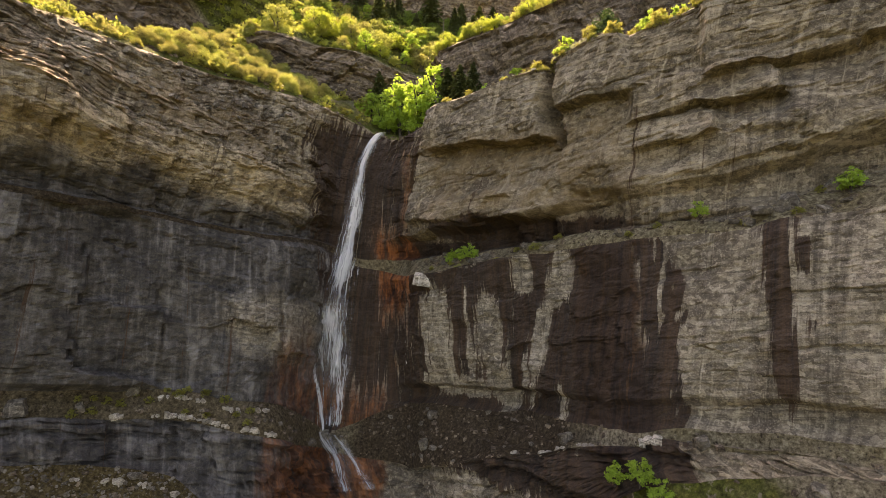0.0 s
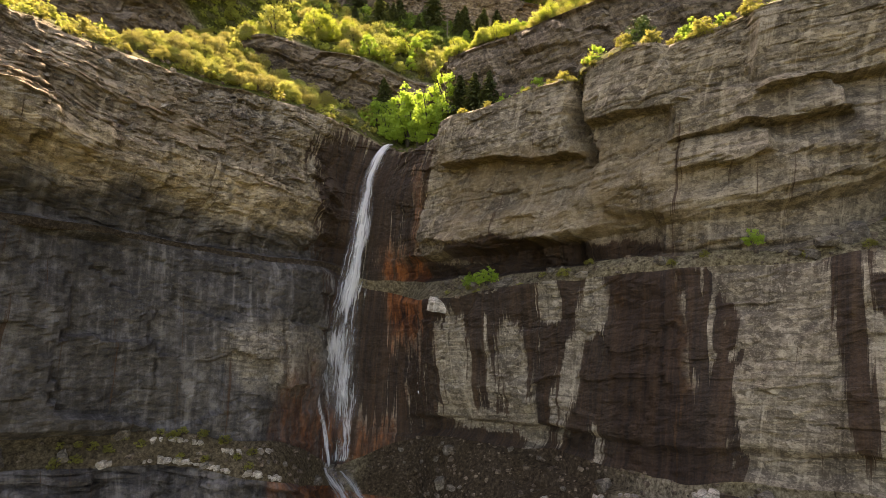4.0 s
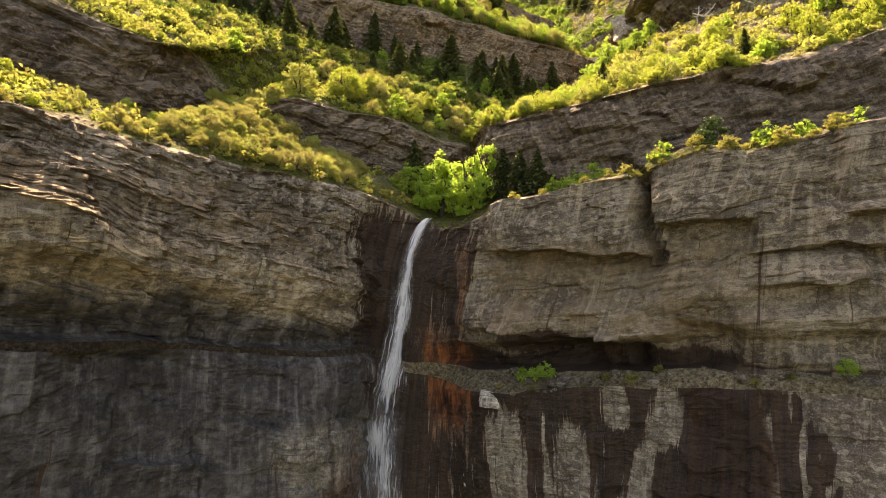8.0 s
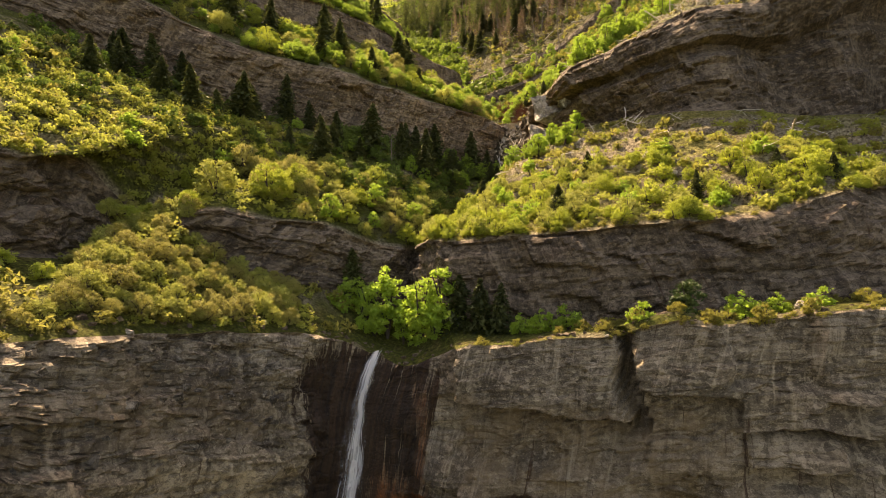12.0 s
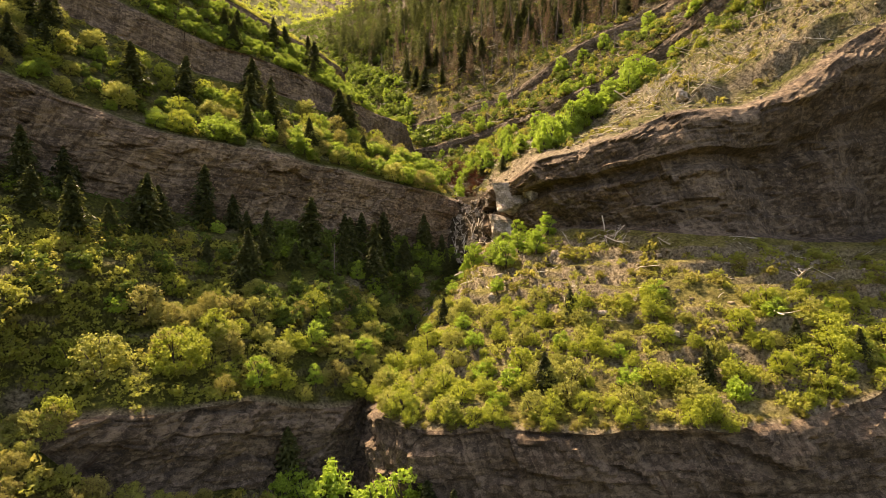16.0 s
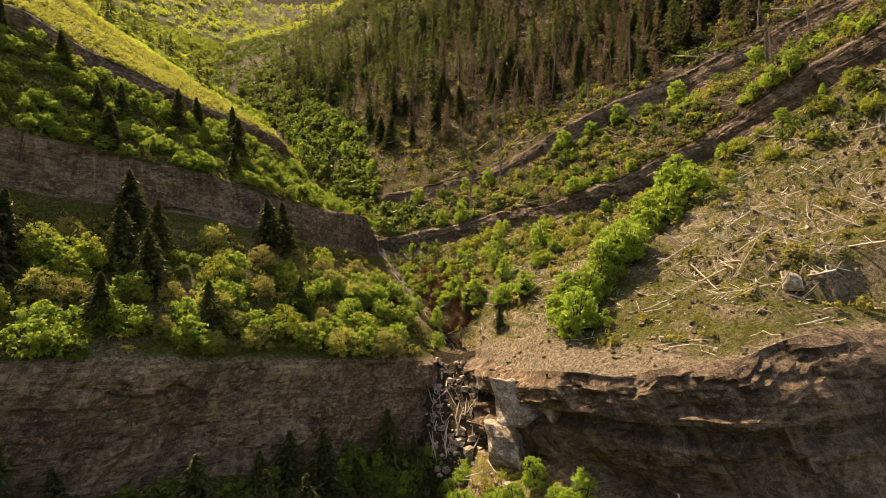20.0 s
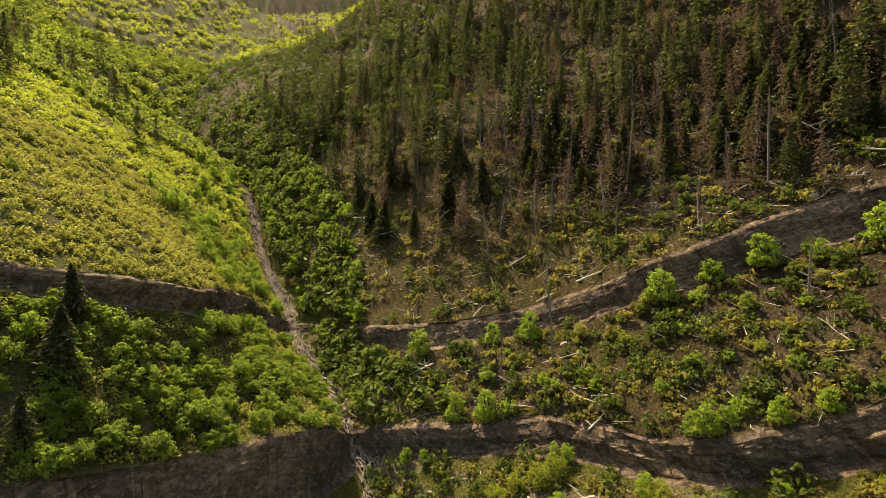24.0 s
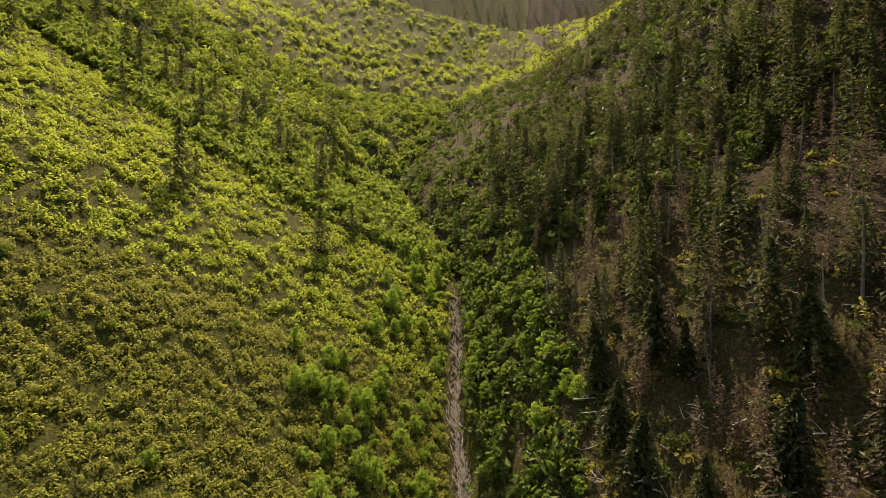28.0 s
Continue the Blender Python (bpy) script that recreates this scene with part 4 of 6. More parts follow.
# ================= falling water =================
def sheet(name, path, widths, body=1.0, label="", n=110, across=25, ends=(0.03, 0.1), lag=0.0):
    """One curved sheet of falling water; its streaks follow the flow."""
    p = np.array(path, dtype=float)
    d = np.concatenate([[0], np.cumsum(np.linalg.norm(np.diff(p, axis=0), axis=1))])
    s = np.linspace(0, d[-1], n)
    ker = np.hanning(13) / np.hanning(13).sum()
    c = np.stack([np.convolve(np.pad(np.interp(s, d, p[:, k]), 6, mode="edge"), ker, "valid") for k in range(3)], -1)
    w = np.convolve(np.pad(np.interp(s, d, widths), 6, mode="edge"), ker, "valid")
    u = np.linspace(-1, 1, across)
    P = c[:, None, :] + np.stack([u[None] * w[:, None] / 2, -0.4 * (1 - u[None] ** 2) * w[:, None] / 2, np.zeros((n, across))], -1)
    P[..., 0] += vnoise(P, 2.1, 61) * 0.2 + vnoise(P, 0.8, 65) * 0.12 * np.minimum(1, w[:, None] / 3)
    P[..., 1] += vnoise(P, 0.8, 62) * 0.15 - lag
    f = np.linspace(0, 1, n)[:, None]
    ragged = 0.6 * vnoise(np.stack([np.broadcast_to(u[None] * 3, (n, across)), np.broadcast_to(s[:, None] * 0.25, (n, across)), np.zeros((n, across))], -1), 1.0, 64)
    B = (1 - np.abs(u[None]) ** 2.0 + ragged) * body + (smooth(0, ends[0], f) * smooth(1.0, 1 - ends[1], f) - 1) * 1.5
    part(name, grid_mesh(name, P, water_mat, {"body": B, "across": np.broadcast_to(u[None] * 2.2, (n, across)), "flow": np.broadcast_to(s[:, None], (n, across))}), falls, label)


falls = tagged(new("waterfall"), "thin white waterfall sliding down a rust-stained rock gully", "waterfall")
MAIN = [(-9.2, 85.6, 53.5), (-10.2, 84.2, 53.0), (-11.1, 83.2, 51.2), (-12.5, 82.2, 47.5), (-13.8, 81.3, 39), (-15.0, 80.8, 32.5), (-16.2, 80.3, 26.5), (-16.4, 79.8, 18), (-16.6, 79.2, 8.6)]
sheet("main_fall", MAIN, [1.6, 1.9, 2.0, 2.6, 3.6, 5.0, 5.4, 4.4, 3.2], 0.85, ends=(0.02, 0.22))
sheet("bright_strand", MAIN[:7], [1.2, 1.4, 1.3, 1.6, 1.9, 2.0, 1.6], 1.25, ends=(0.02, 0.3), lag=0.35)
sheet("spray_veil", [(x + 0.6, y, z) for x, y, z in MAIN[5:]], [3.4, 5.4, 5.6, 5.0], 0.55, "thin veil of spray", 70, ends=(0.3, 0.04), lag=0.5)
sheet("side_strand", [(-17.4, 80.0, 28.0), (-19.2, 79.6, 24.0), (-19.2, 79.3, 20), (-18.2, 79.0, 13), (-17.6, 78.8, 8.0)], [0.7, 0.9, 0.9, 1.1, 2.0], 0.8, n=70, across=13, ends=(0.15, 0.04), lag=0.3)
sheet("lower_cascade", [(-17.9, 78.9, 8.6), (-17.0, 78.2, 7.2), (-15.2, 77.2, 5.2), (-14.6, 76.3, 3.0), (-13.6, 75.6, 0.8)], [2.6, 2.4, 2.6, 3.2, 4.0], 0.7, n=60, across=15, ends=(0.03, 0.05))
sheet("lower_cascade", [(-15.8, 78.6, 8.2), (-14.4, 78.0, 6.8), (-12.8, 77.0, 4.6), (-11.6, 76.2, 3.0), (-10.0, 75.4, 1.2)], [1.8, 1.6, 1.7, 2.2, 3.2], 0.62, n=60, across=13, ends=(0.03, 0.05))
sheet("trickle", [(-3.2, 75.0, 8.0), (-3.3, 74.2, 4.0), (-3.6, 73.4, 0.6)], [0.4, 0.6, 0.7], 1.0, n=40, across=7)
sheet("trickle", [(-5.2, 78.2, 24.5), (-5.3, 77.8, 21), (-5.3, 77.6, 18)], [0.6, 0.6, 0.7], 1.0, n=40, across=7)


# ================= plants: shapes =================
def leaves(rng, centres, radii, n, size, squash=0.8, inner=0.35, up=0.2, loose=0.16):
    """Leaf sprays round the surfaces of the crown's lobes."""
    k = rng.choice(len(centres), n, p=radii**2 / (radii**2).sum())
    d = rng.normal(size=(n, 3))
    d /= np.linalg.norm(d, axis=1)[:, None]
    d[:, 2] = np.where((d[:, 2] < -0.35) & (rng.rand(n) < 0.7), -d[:, 2], d[:, 2])
    r = radii[k] * (1 - inner * rng.rand(n) ** 2) * (1 + loose * rng.normal(size=n))
    c = centres[k] + d * r[:, None] * np.array([1, 1, squash])
    nrm = d + rng.normal(size=(n, 3)) * 0.7 + np.array([0, 0, up])
    return sprays(rng, c, nrm, size * rng.uniform(0.6, 1.4, n))


def sprays(rng, c, nrm, sz, stretch=1.0, along=None):
    n = len(c)
    nrm = nrm / (np.linalg.norm(nrm, axis=1)[:, None] + 1e-9)
    a = rng.normal(size=(n, 3)) if along is None else along
    a = a - nrm * (a * nrm).sum(1)[:, None]
    a /= np.linalg.norm(a, axis=1)[:, None] + 1e-9
    b = np.cross(nrm, a)
    h = sz[:, None] / 2
    f = nrm * h * 0.35
    V = np.stack([c - a * h * stretch - f, c + b * h * 0.62, c + a * h * stretch - f, c - b * h * 0.62], 1).reshape(-1, 3)
    F = np.arange(4 * n).reshape(n, 4)
    return V, F


def tube(path, radii, sides=6):
    p = np.array(path, dtype=float)
    r = np.array(radii, dtype=float)
    t = np.gradient(p, axis=0)
    t /= np.linalg.norm(t, axis=1)[:, None]
    ref = np.array([0.31, 0.95, 0.05]) if abs(t[0, 2]) > 0.6 else np.array([0.05, 0.1, 1.0])
    u = np.cross(t, ref)
    u /= np.linalg.norm(u, axis=1)[:, None]
    w = np.cross(t, u)
    an = np.linspace(0, 2 * np.pi, sides, endpoint=False)
    V = (p[:, None] + r[:, None, None] * (np.cos(an)[None, :, None] * u[:, None] + np.sin(an)[None, :, None] * w[:, None])).reshape(-1, 3)
    R = len(p)
    i = np.arange(R * sides).reshape(R, sides)
    F = np.stack([i[:-1], np.roll(i[:-1], -1, 1), np.roll(i[1:], -1, 1), i[1:]], -1).reshape(-1, 4)
    V = np.concatenate([V, p[-1:] + t[-1:] * r[-1]])
    k = len(V) - 1
    e = i[-1]
    cap = np.stack([e, np.roll(e, -1), np.full(sides, k), np.full(sides, k)], -1)
    return V, F, cap


def tubes(list_of):
    Vs, Fs, o = [], [], 0
    for V, F, cap in list_of:
        Vs.append(V)
        Fs.append(F + o)
        o += len(V)
    return np.concatenate(Vs), np.concatenate(Fs)


def stem_set(rng, count, spread, height, r0):
    """Stems that all rise from one root collar."""
    V = F = None
    for i in range(count):
        an = rng.uniform(0, 6.28)
        k = rng.uniform(0.4, 1.0) * spread
        tip = np.array([math.cos(an) * k, math.sin(an) * k, height * rng.uniform(0.6, 0.95)])
        mid = tip * np.array([0.35, 0.35, 0.5]) + rng.normal(size=3) * 0.12
        v, f, cap = tube([(tip[0] * 0.05, tip[1] * 0.05, -0.5), mid, tip], [r0, r0 * 0.7, r0 * 0.25], 5)
        if V is None:
            V, F = v, f
        else:
            f = np.where(f < 5, f, f - 5 + len(V))
            V, F = np.concatenate([V, v[5:]]), np.concatenate([F, f])
    return V, F


def crown_lobes(rng, width, height, low, count, rad=(0.16, 0.27)):
    c = []
    for i in range(count):
        an, k = rng.uniform(0, 6.28), math.sqrt(rng.rand())
        top = height * (1 - 0.45 * k * k)
        c.append((math.cos(an) * k * width * 0.38, math.sin(an) * k * width * 0.38, rng.uniform(low * height, top * 0.86)))
    return np.array(c), rng.uniform(*rad, count) * width


def bush_data(seed, width, height, low, lobes, n, size, rad=(0.16, 0.27), loose=0.16, up=0.2):
    rng = np.random.RandomState(seed)
    c, r = crown_lobes(rng, width, height, low, lobes, rad)
    return leaves(rng, c, r, n, size, loose=loose, up=up)


def conifer_data(seed, height, width, n_branch, per, droop=0.35, fine=0.27):
    rng = np.random.RandomState(seed)
    Cs, Ns, Sz, Al = [], [], [], []
    for i in range(n_branch):
        f = (i + rng.rand()) / n_branch
        z = height * (0.05 + 0.93 * f ** 0.9)
        L = width / 2 * (1 - f ** 1.5) ** 0.85 * (0.55 + 0.45 * min(1, f * 4 + 0.3)) * rng.uniform(0.3, 1.25) + 0.15
        an = i * 2.4 + rng.uniform(-0.4, 0.4)
        dr = np.array([math.cos(an), math.sin(an), 0])
        for j in range(per):
            u = (j + 0.6) / per
            side = np.array([-dr[1], dr[0], 0]) * rng.uniform(-0.45, 0.45) * L
            Cs.append(dr * L * u + side + np.array([0, 0, z - droop * L * u * u + rng.uniform(-0.1, 0.1)]))
            Ns.append(np.array([0, 0, 1.0]) + rng.normal(size=3) * 0.45 + dr * 0.3)
            Al.append(dr + rng.normal(size=3) * 0.35 + np.array([0, 0, -0.25]))
            Sz.append((0.45 + 0.55 * L / (width / 2)) * width * fine * rng.uniform(0.7, 1.2))
    return sprays(rng, np.array(Cs), np.array(Ns), np.array(Sz), 1.25, np.array(Al))


def plant(name, label, category, leafdata, leafmat, stems, crown="crown", trunk="trunk", group=""):
    ob = tagged(new(name), label, category, group)
    part(trunk, raw_mesh(trunk, stems[0], stems[1], bark, flat=False), ob)
    part(crown, raw_mesh(crown, leafdata[0], leafdata[1], leafmat), ob)
    return ob


# ================= plants: placing =================
def near_cols(k):
    """Columns from the gully for a share k / 500 of the half line's width scale."""
    return min(NL - 2, int(NL * (k / 500) ** (1.9 / 2.25)))


def spots(band, n, seed, side="both", v=(0.05, 0.95), box=None, edge=None, gap=0.0, keep=None):
    """Random places on a slope: side of the gully, share of its height, box (x0, x1, y0, y1), columns off the gully."""
    rng = np.random.RandomState(seed)
    P = SLOPE[band]
    R, C = P.shape[:2]
    r0, r1 = int(v[0] * (R - 1)), max(int(v[1] * (R - 1)), int(v[0] * (R - 1)) + 1)
    c0, c1 = (0, NL - 2) if side == "left" else (NL, C - 1) if side == "right" else (0, C - 1)
    if edge:
        if side == "left":
            c0, c1 = NL - 1 - near_cols(edge[1]), NL - 1 - near_cols(edge[0])
        else:
            c0, c1 = NL - 1 + near_cols(edge[0]), NL - 1 + near_cols(edge[1])
    A, B, D = P[r0:r1, c0:c1], P[r0:r1, c0 + 1:c1 + 1], P[r0 + 1:r1 + 1, c0:c1]
    ar = np.linalg.norm(np.cross(B - A, D - A), axis=-1)
    if box:
        ar = ar * ((A[..., 0] > box[0]) & (A[..., 0] < box[1]) & (A[..., 1] > box[2]) & (A[..., 1] < box[3]))
    if keep is not None:
        ar = ar * keep(A)
    pr = ar.ravel() / ar.sum()
    out = []
    tries = 0
    while len(out) < n and tries < 12:
        tries += 1
        k = rng.choice(len(pr), n, p=pr)
        a, b, dd = A.reshape(-1, 3)[k], B.reshape(-1, 3)[k], D.reshape(-1, 3)[k]
        q = a + (b - a) * rng.rand(n, 1) + (dd - a) * rng.rand(n, 1)
        for p in q:
            if len(out) >= n:
                break
            if gap and out and np.min(np.sum((np.array(out)[:, :2] - p[:2]) ** 2, 1)) < gap * gap:
                continue
            out.append(p)
        if not gap:
            break
    return np.array(out)


def plant_copies(proto, places, seed, s=(0.8, 1.25), sink=0.15, lean=4.0):
    rng = np.random.RandomState(seed)
    for p in places:
        k = rng.uniform(*s)
        m = pose(p[0], p[1], p[2] - sink, rng.uniform(-lean, lean), rng.uniform(-lean, lean), rng.uniform(0, 360))
        o = copy_thing(proto, m)
        o.scale = (k * rng.uniform(0.85, 1.15), k * rng.uniform(0.85, 1.15), k)


def joined(name, label, category, datas, mat, places, seed, s=(0.7, 1.3), sink=0.2):
    rng = np.random.RandomState(seed)
    Vs, Fs, o = [], [], 0
    for p in places:
        V, F = datas[rng.randint(len(datas))]
        an, k = rng.uniform(0, 6.28), rng.uniform(*s)
        c, sn = math.cos(an) * k, math.sin(an) * k
        Vs.append(V @ np.array([[c, sn, 0], [-sn, c, 0], [0, 0, k * rng.uniform(0.85, 1.15)]]) + p - np.array([0, 0, sink]))
        Fs.append(F + o)
        o += len(V)
    return tagged(new(name, raw_mesh(name, np.concatenate(Vs), np.concatenate(Fs), mat)), label, category, kind="stuff")


# ---- prototypes, used as the first plant of each kind ----
def protos(make, seeds):
    return [make(s) for s in seeds]


def make_oak(seed):
    rng = np.random.RandomState(seed + 100)
    return plant("oak_shrub", "yellow-green scrub oak with fresh leaves on the slope", "shrub", bush_data(seed, 4.6, 4.0, 0.1, 80, 2000, 0.29, (0.04, 0.085), 0.75), {1: leaf_oak, 2: leaf_oak2, 3: leaf_oak3, 4: leaf_oak2}[seed], stem_set(rng, 5, 1.5, 3.2, 0.09), group="scrub oaks on the ledges")


def make_tall_oak(seed):
    rng = np.random.RandomState(seed + 150)
    return plant("oak_tree", "tall scrub oak with loose yellow-green foliage", "tree", bush_data(seed, 7.0, 6.0, 0.08, 150, 4000, 0.31, (0.028, 0.065), 0.85), {91: leaf_oak, 92: leaf_oak2, 93: leaf_oak3}[seed], stem_set(rng, 6, 2.4, 5.2, 0.13), group="tall scrub oaks")


def make_maple(seed):
    rng = np.random.RandomState(seed + 200)
    return plant("maple_tree", "bright green broadleaf tree beside the stream gully", "tree", bush_data(seed, 5.0, 7.0, 0.12, 75, 2500, 0.34, (0.05, 0.11), 0.45), leaf_green, stem_set(rng, 5, 1.6, 5.8, 0.13), group="green trees along the gully")


def make_brush(seed):
    rng = np.random.RandomState(seed + 300)
    return plant("brush", "low olive-brown brush with sparse leaves", "shrub", bush_data(seed, 2.8, 1.8, 0.1, 36, 650, 0.24, (0.05, 0.11), 0.5), leaf_olive, stem_set(rng, 6, 1.0, 1.5, 0.04), group="low brush on the slopes")


def make_fir(seed):
    rng = np.random.RandomState(seed + 400)
    h = 8.6
    return plant("fir_tree", "dark green conifer with drooping boughs", "tree", conifer_data(seed, h, 4.8, 180, 8, 0.45, 0.17), needle_near, tubes([tube([(0, 0, -0.6), (0.05, 0, h * 0.5), (0, 0.05, h * 0.98)], [0.2, 0.12, 0.02], 6)]), group="dark conifers")


def make_juniper(seed):
    rng = np.random.RandomState(seed + 500)
    return plant("juniper", "dense dark green juniper on a rock ledge", "shrub", bush_data(seed, 2.8, 4.4, 0.1, 34, 1800, 0.22, (0.09, 0.17), 0.25), needle_green, stem_set(rng, 3, 0.6, 3.2, 0.09), group="junipers on the rim")


def make_willow(seed):
    rng = np.random.RandomState(seed + 600)
    return plant("green_shrub", "fresh bright green shrub", "shrub", bush_data(seed, 3.4, 3.0, 0.1, 48, 1100, 0.3, (0.05, 0.11), 0.45), leaf_green, stem_set(rng, 6, 1.1, 2.4, 0.05), group="green shrubs")


needle_green = leaf_material("juniper_leaves", (0.015, 0.035, 0.01), (0.06, 0.095, 0.022), 0.25)
def make_hill_maple(seed):
    rng = np.random.RandomState(seed + 700)
    return plant("maple_shrub", "dense light green maple shrub on the hillside", "shrub", bush_data(seed, 4.4, 3.4, 0.06, 60, 1250, 0.35, (0.05, 0.11), 0.42), leaf_hill, stem_set(rng, 5, 1.4, 2.8, 0.07), group="maple shrubs above the cliffs")


# Leaf green darkened to carry the shade of the gully.
leaf_shade = leaf_material("gully_leaves_shaded", (0.035, 0.058, 0.012), (0.15, 0.21, 0.035), 0.45)


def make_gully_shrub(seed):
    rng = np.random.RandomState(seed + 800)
    return plant("gully_shrub", "leafy shrub with the gully's shade put into its leaf colour", "shrub", bush_data(seed, 3.8, 3.4, 0.08, 50, 1100, 0.32, (0.05, 0.11), 0.45), leaf_shade, stem_set(rng, 5, 1.2, 2.7, 0.06), group="shaded shrubs of the gully")


gully_shrubs = [make_gully_shrub(s) for s in (85, 86)]
hill_maples = [make_hill_maple(s) for s in (81, 82)]
tall_oaks = [make_tall_oak(s) for s in (91, 92, 93)]
oaks, maples, brushes, firs, willows = protos(make_oak, (1, 2, 3, 4)), protos(make_maple, (11, 12, 13)), protos(make_brush, (21, 22, 23)), protos(make_fir, (31, 32, 33)), protos(make_willow, (51, 52, 53))
juniper = make_juniper(41)


def spread(kinds, places, seed, **kw):
    for i, pr in enumerate(kinds):
        plant_copies(pr, places[i::len(kinds)], seed + i, **kw)


def settle(kinds, places, big=1.0):
    """The prototypes themselves take the first places."""
    for pr, p in zip(kinds, places):
        pr.matrix_basis = pose(*p) @ pose(0, 0, -0.2) @ Matrix.Diagonal((big, big, big, 1))


first = spots("bench_c", 22, 900, "left", (0.1, 0.5), (-45, 5, 60, 140), gap=2.5)
settle(oaks + brushes + willows, first[:10])
settle(tall_oaks, spots("bench_c", 3, 902, "left", (0.1, 0.4), (-40, -5, 60, 140), gap=4))
settle(firs, spots("bench_c", 3, 901, "left", (0.55, 0.85), (-40, 10, 60, 160), gap=4))
settle(maples, [(-3.4, 86.0, 54.2), (-0.9, 84.6, 55.0), (-7.2, 89.8, 54.6)], 1.5)
juniper.matrix_basis = pose(19.0, 63.0, 58.6) @ Matrix.Diagonal((1.45, 1.45, 1.35, 1))

# ledge above the falls
spread(maples, np.array([(-5.6, 87.4, 53.8), (-2.4, 83.8, 54.4), (-4.3, 85.0, 53.4), (-1.6, 86.2, 55.0)]), 25, s=(0.5, 0.72))
spread([tall_oaks[0], tall_oaks[2]], spots("bench_b", 80, 1, "left", (0.12, 0.97), (-40, -20, 50, 100), gap=1.5), 10, s=(0.3, 0.5))
spread([oaks[0], oaks[2]], spots("bench_b", 16, 4, "left", (0.1, 0.6), (-42, -19, 50, 100), gap=1.3), 12, s=(0.4, 0.65))
spread(oaks, spots("bench_b", 30, 3, "left", (0.15, 0.95), (-75, -38, 40, 100), gap=1.7), 15, s=(0.35, 0.65))
spread(maples, spots("bench_b", 4, 2, "left", (0.35, 0.95), (-14, -2, 80, 100), gap=1.8), 20, s=(0.7, 0.95))
spread(firs, np.array([(2.6, 80.0, 55.2), (4.2, 78.2, 55.4), (0.6, 82.4, 55.2), (-11, 95.0, 58.5)]), 30, s=(0.75, 0.95))
spread(willows, np.array([(8.5, 74.8, 55.9), (6.4, 76.0, 55.7), (15.0, 65.2, 57.7), (23.5, 60.2, 58.6), (26.0, 58.6, 59), (29.5, 56.6, 59.8), (-13.5, 92, 57.2), (-9, 89.5, 54.5), (10.6, 72.6, 56.2)]), 40, s=(1.0, 1.4))
spread(brushes, spots("bench_b", 44, 5, "right", (0.02, 0.95), (0, 50, 30, 90), gap=1.2), 50, s=(0.4, 1.0))
spread(brushes, spots("bench_b", 18, 6, "left", (0.02, 0.3), (-60, -15, 50, 100), gap=1.5), 55, s=(0.5, 0.8))
# scrub that covers the break in the second cliff
brow = CLIFF_P["cliff_5"][2:-1].reshape(-1, 3)
brow = brow[(brow[:, 0] > -41) & (brow[:, 0] < -31) & (brow[:, 1] > 70)]
spread([oaks[0], oaks[2], oaks[3]], brow[np.random.RandomState(8).choice(len(brow), 26, replace=False)], 58, s=(0.45, 0.8))
# scrub along the rim of the wall right of the falls
rim = CLIFF_P["cliff_4"][-4:, NL:].reshape(-1, 3)
rim = rim[(rim[:, 0] > 11) & (rim[:, 0] < 45)]
spread(brushes, rim[np.random.RandomState(9).choice(len(rim), 36, replace=False)], 59, s=(0.25, 0.5))
# plants on the lower ledges
spread(willows, np.array([(1.2, 72.3, 33.2), (3.2, 71.0, 33.6), (24.8, 52.0, 38.2), (35.0, 46.0, 40.2), (17.2, 47.0, 14.6), (18.5, 45.5, 13.5), (15.5, 48.5, 14)]), 60, s=(0.6, 0.95))
spread(brushes, spots("a_ledge", 18, 7, "left", (0.1, 0.9), (-41, -24, 40, 80), gap=1.0), 65, s=(0.4, 0.75))
spread(brushes, spots("foot", 34, 8, "right", (0.6, 0.98), (14, 46, 10, 60), gap=1.3), 66, s=(0.4, 0.8))
spread(brushes, spots("foot", 10, 80, "left", (0.7, 0.98), (-55, -38, 20, 80), gap=1.6), 67, s=(0.4, 0.7))
spread(brushes, spots("a_seam", 16, 9, "right", (0.2, 0.9), (-3, 42, 30, 80), gap=1.6), 67, s=(0.35, 0.7))
# ledge above the second cliff
spread(tall_oaks, spots("bench_c", 44, 11, "left", (0.03, 0.5), (-24, 8, 60, 140), gap=2.4), 110, s=(0.4, 0.75))
spread([oaks[0], oaks[3]], spots("bench_c", 12, 10, "left", (0.04, 0.75), (-75, -20, 40, 140), gap=1.6), 111, s=(0.28, 0.5))
spread(maples, spots("bench_c", 14, 12, "left", (0.05, 0.97), edge=(3, 120), gap=2.2), 120, s=(0.5, 0.8))
settle(gully_shrubs, [(8.0, 116.0, 76.5), (14.0, 122.0, 80.0)])
spread(gully_shrubs, spots("bench_c", 60, 121, "left", (0.25, 0.98), (-12, 34, 90, 150), gap=1.9), 122, s=(0.7, 1.3))
spread(firs, spots("bench_c", 18, 13, "left", (0.62, 0.97), (-60, 28, 60, 150), gap=2.6), 130, s=(0.45, 0.9))
spread(firs, spots("bench_c", 18, 27, "left", (0.6, 0.98), (-48, 26, 60, 150), gap=2.6), 132, s=(0.6, 1.15))
spread(gully_shrubs + willows[:1], spots("bench_c", 40, 20, "left", (0.4, 0.97), (-60, 30, 60, 150), gap=2.0), 135, s=(0.6, 1.1))
spread(brushes + oaks[1:2], spots("bench_c", 70, 14, "right", (0.0, 0.05), (-4, 60, 40, 130), gap=0.9), 145, s=(0.35, 0.7))
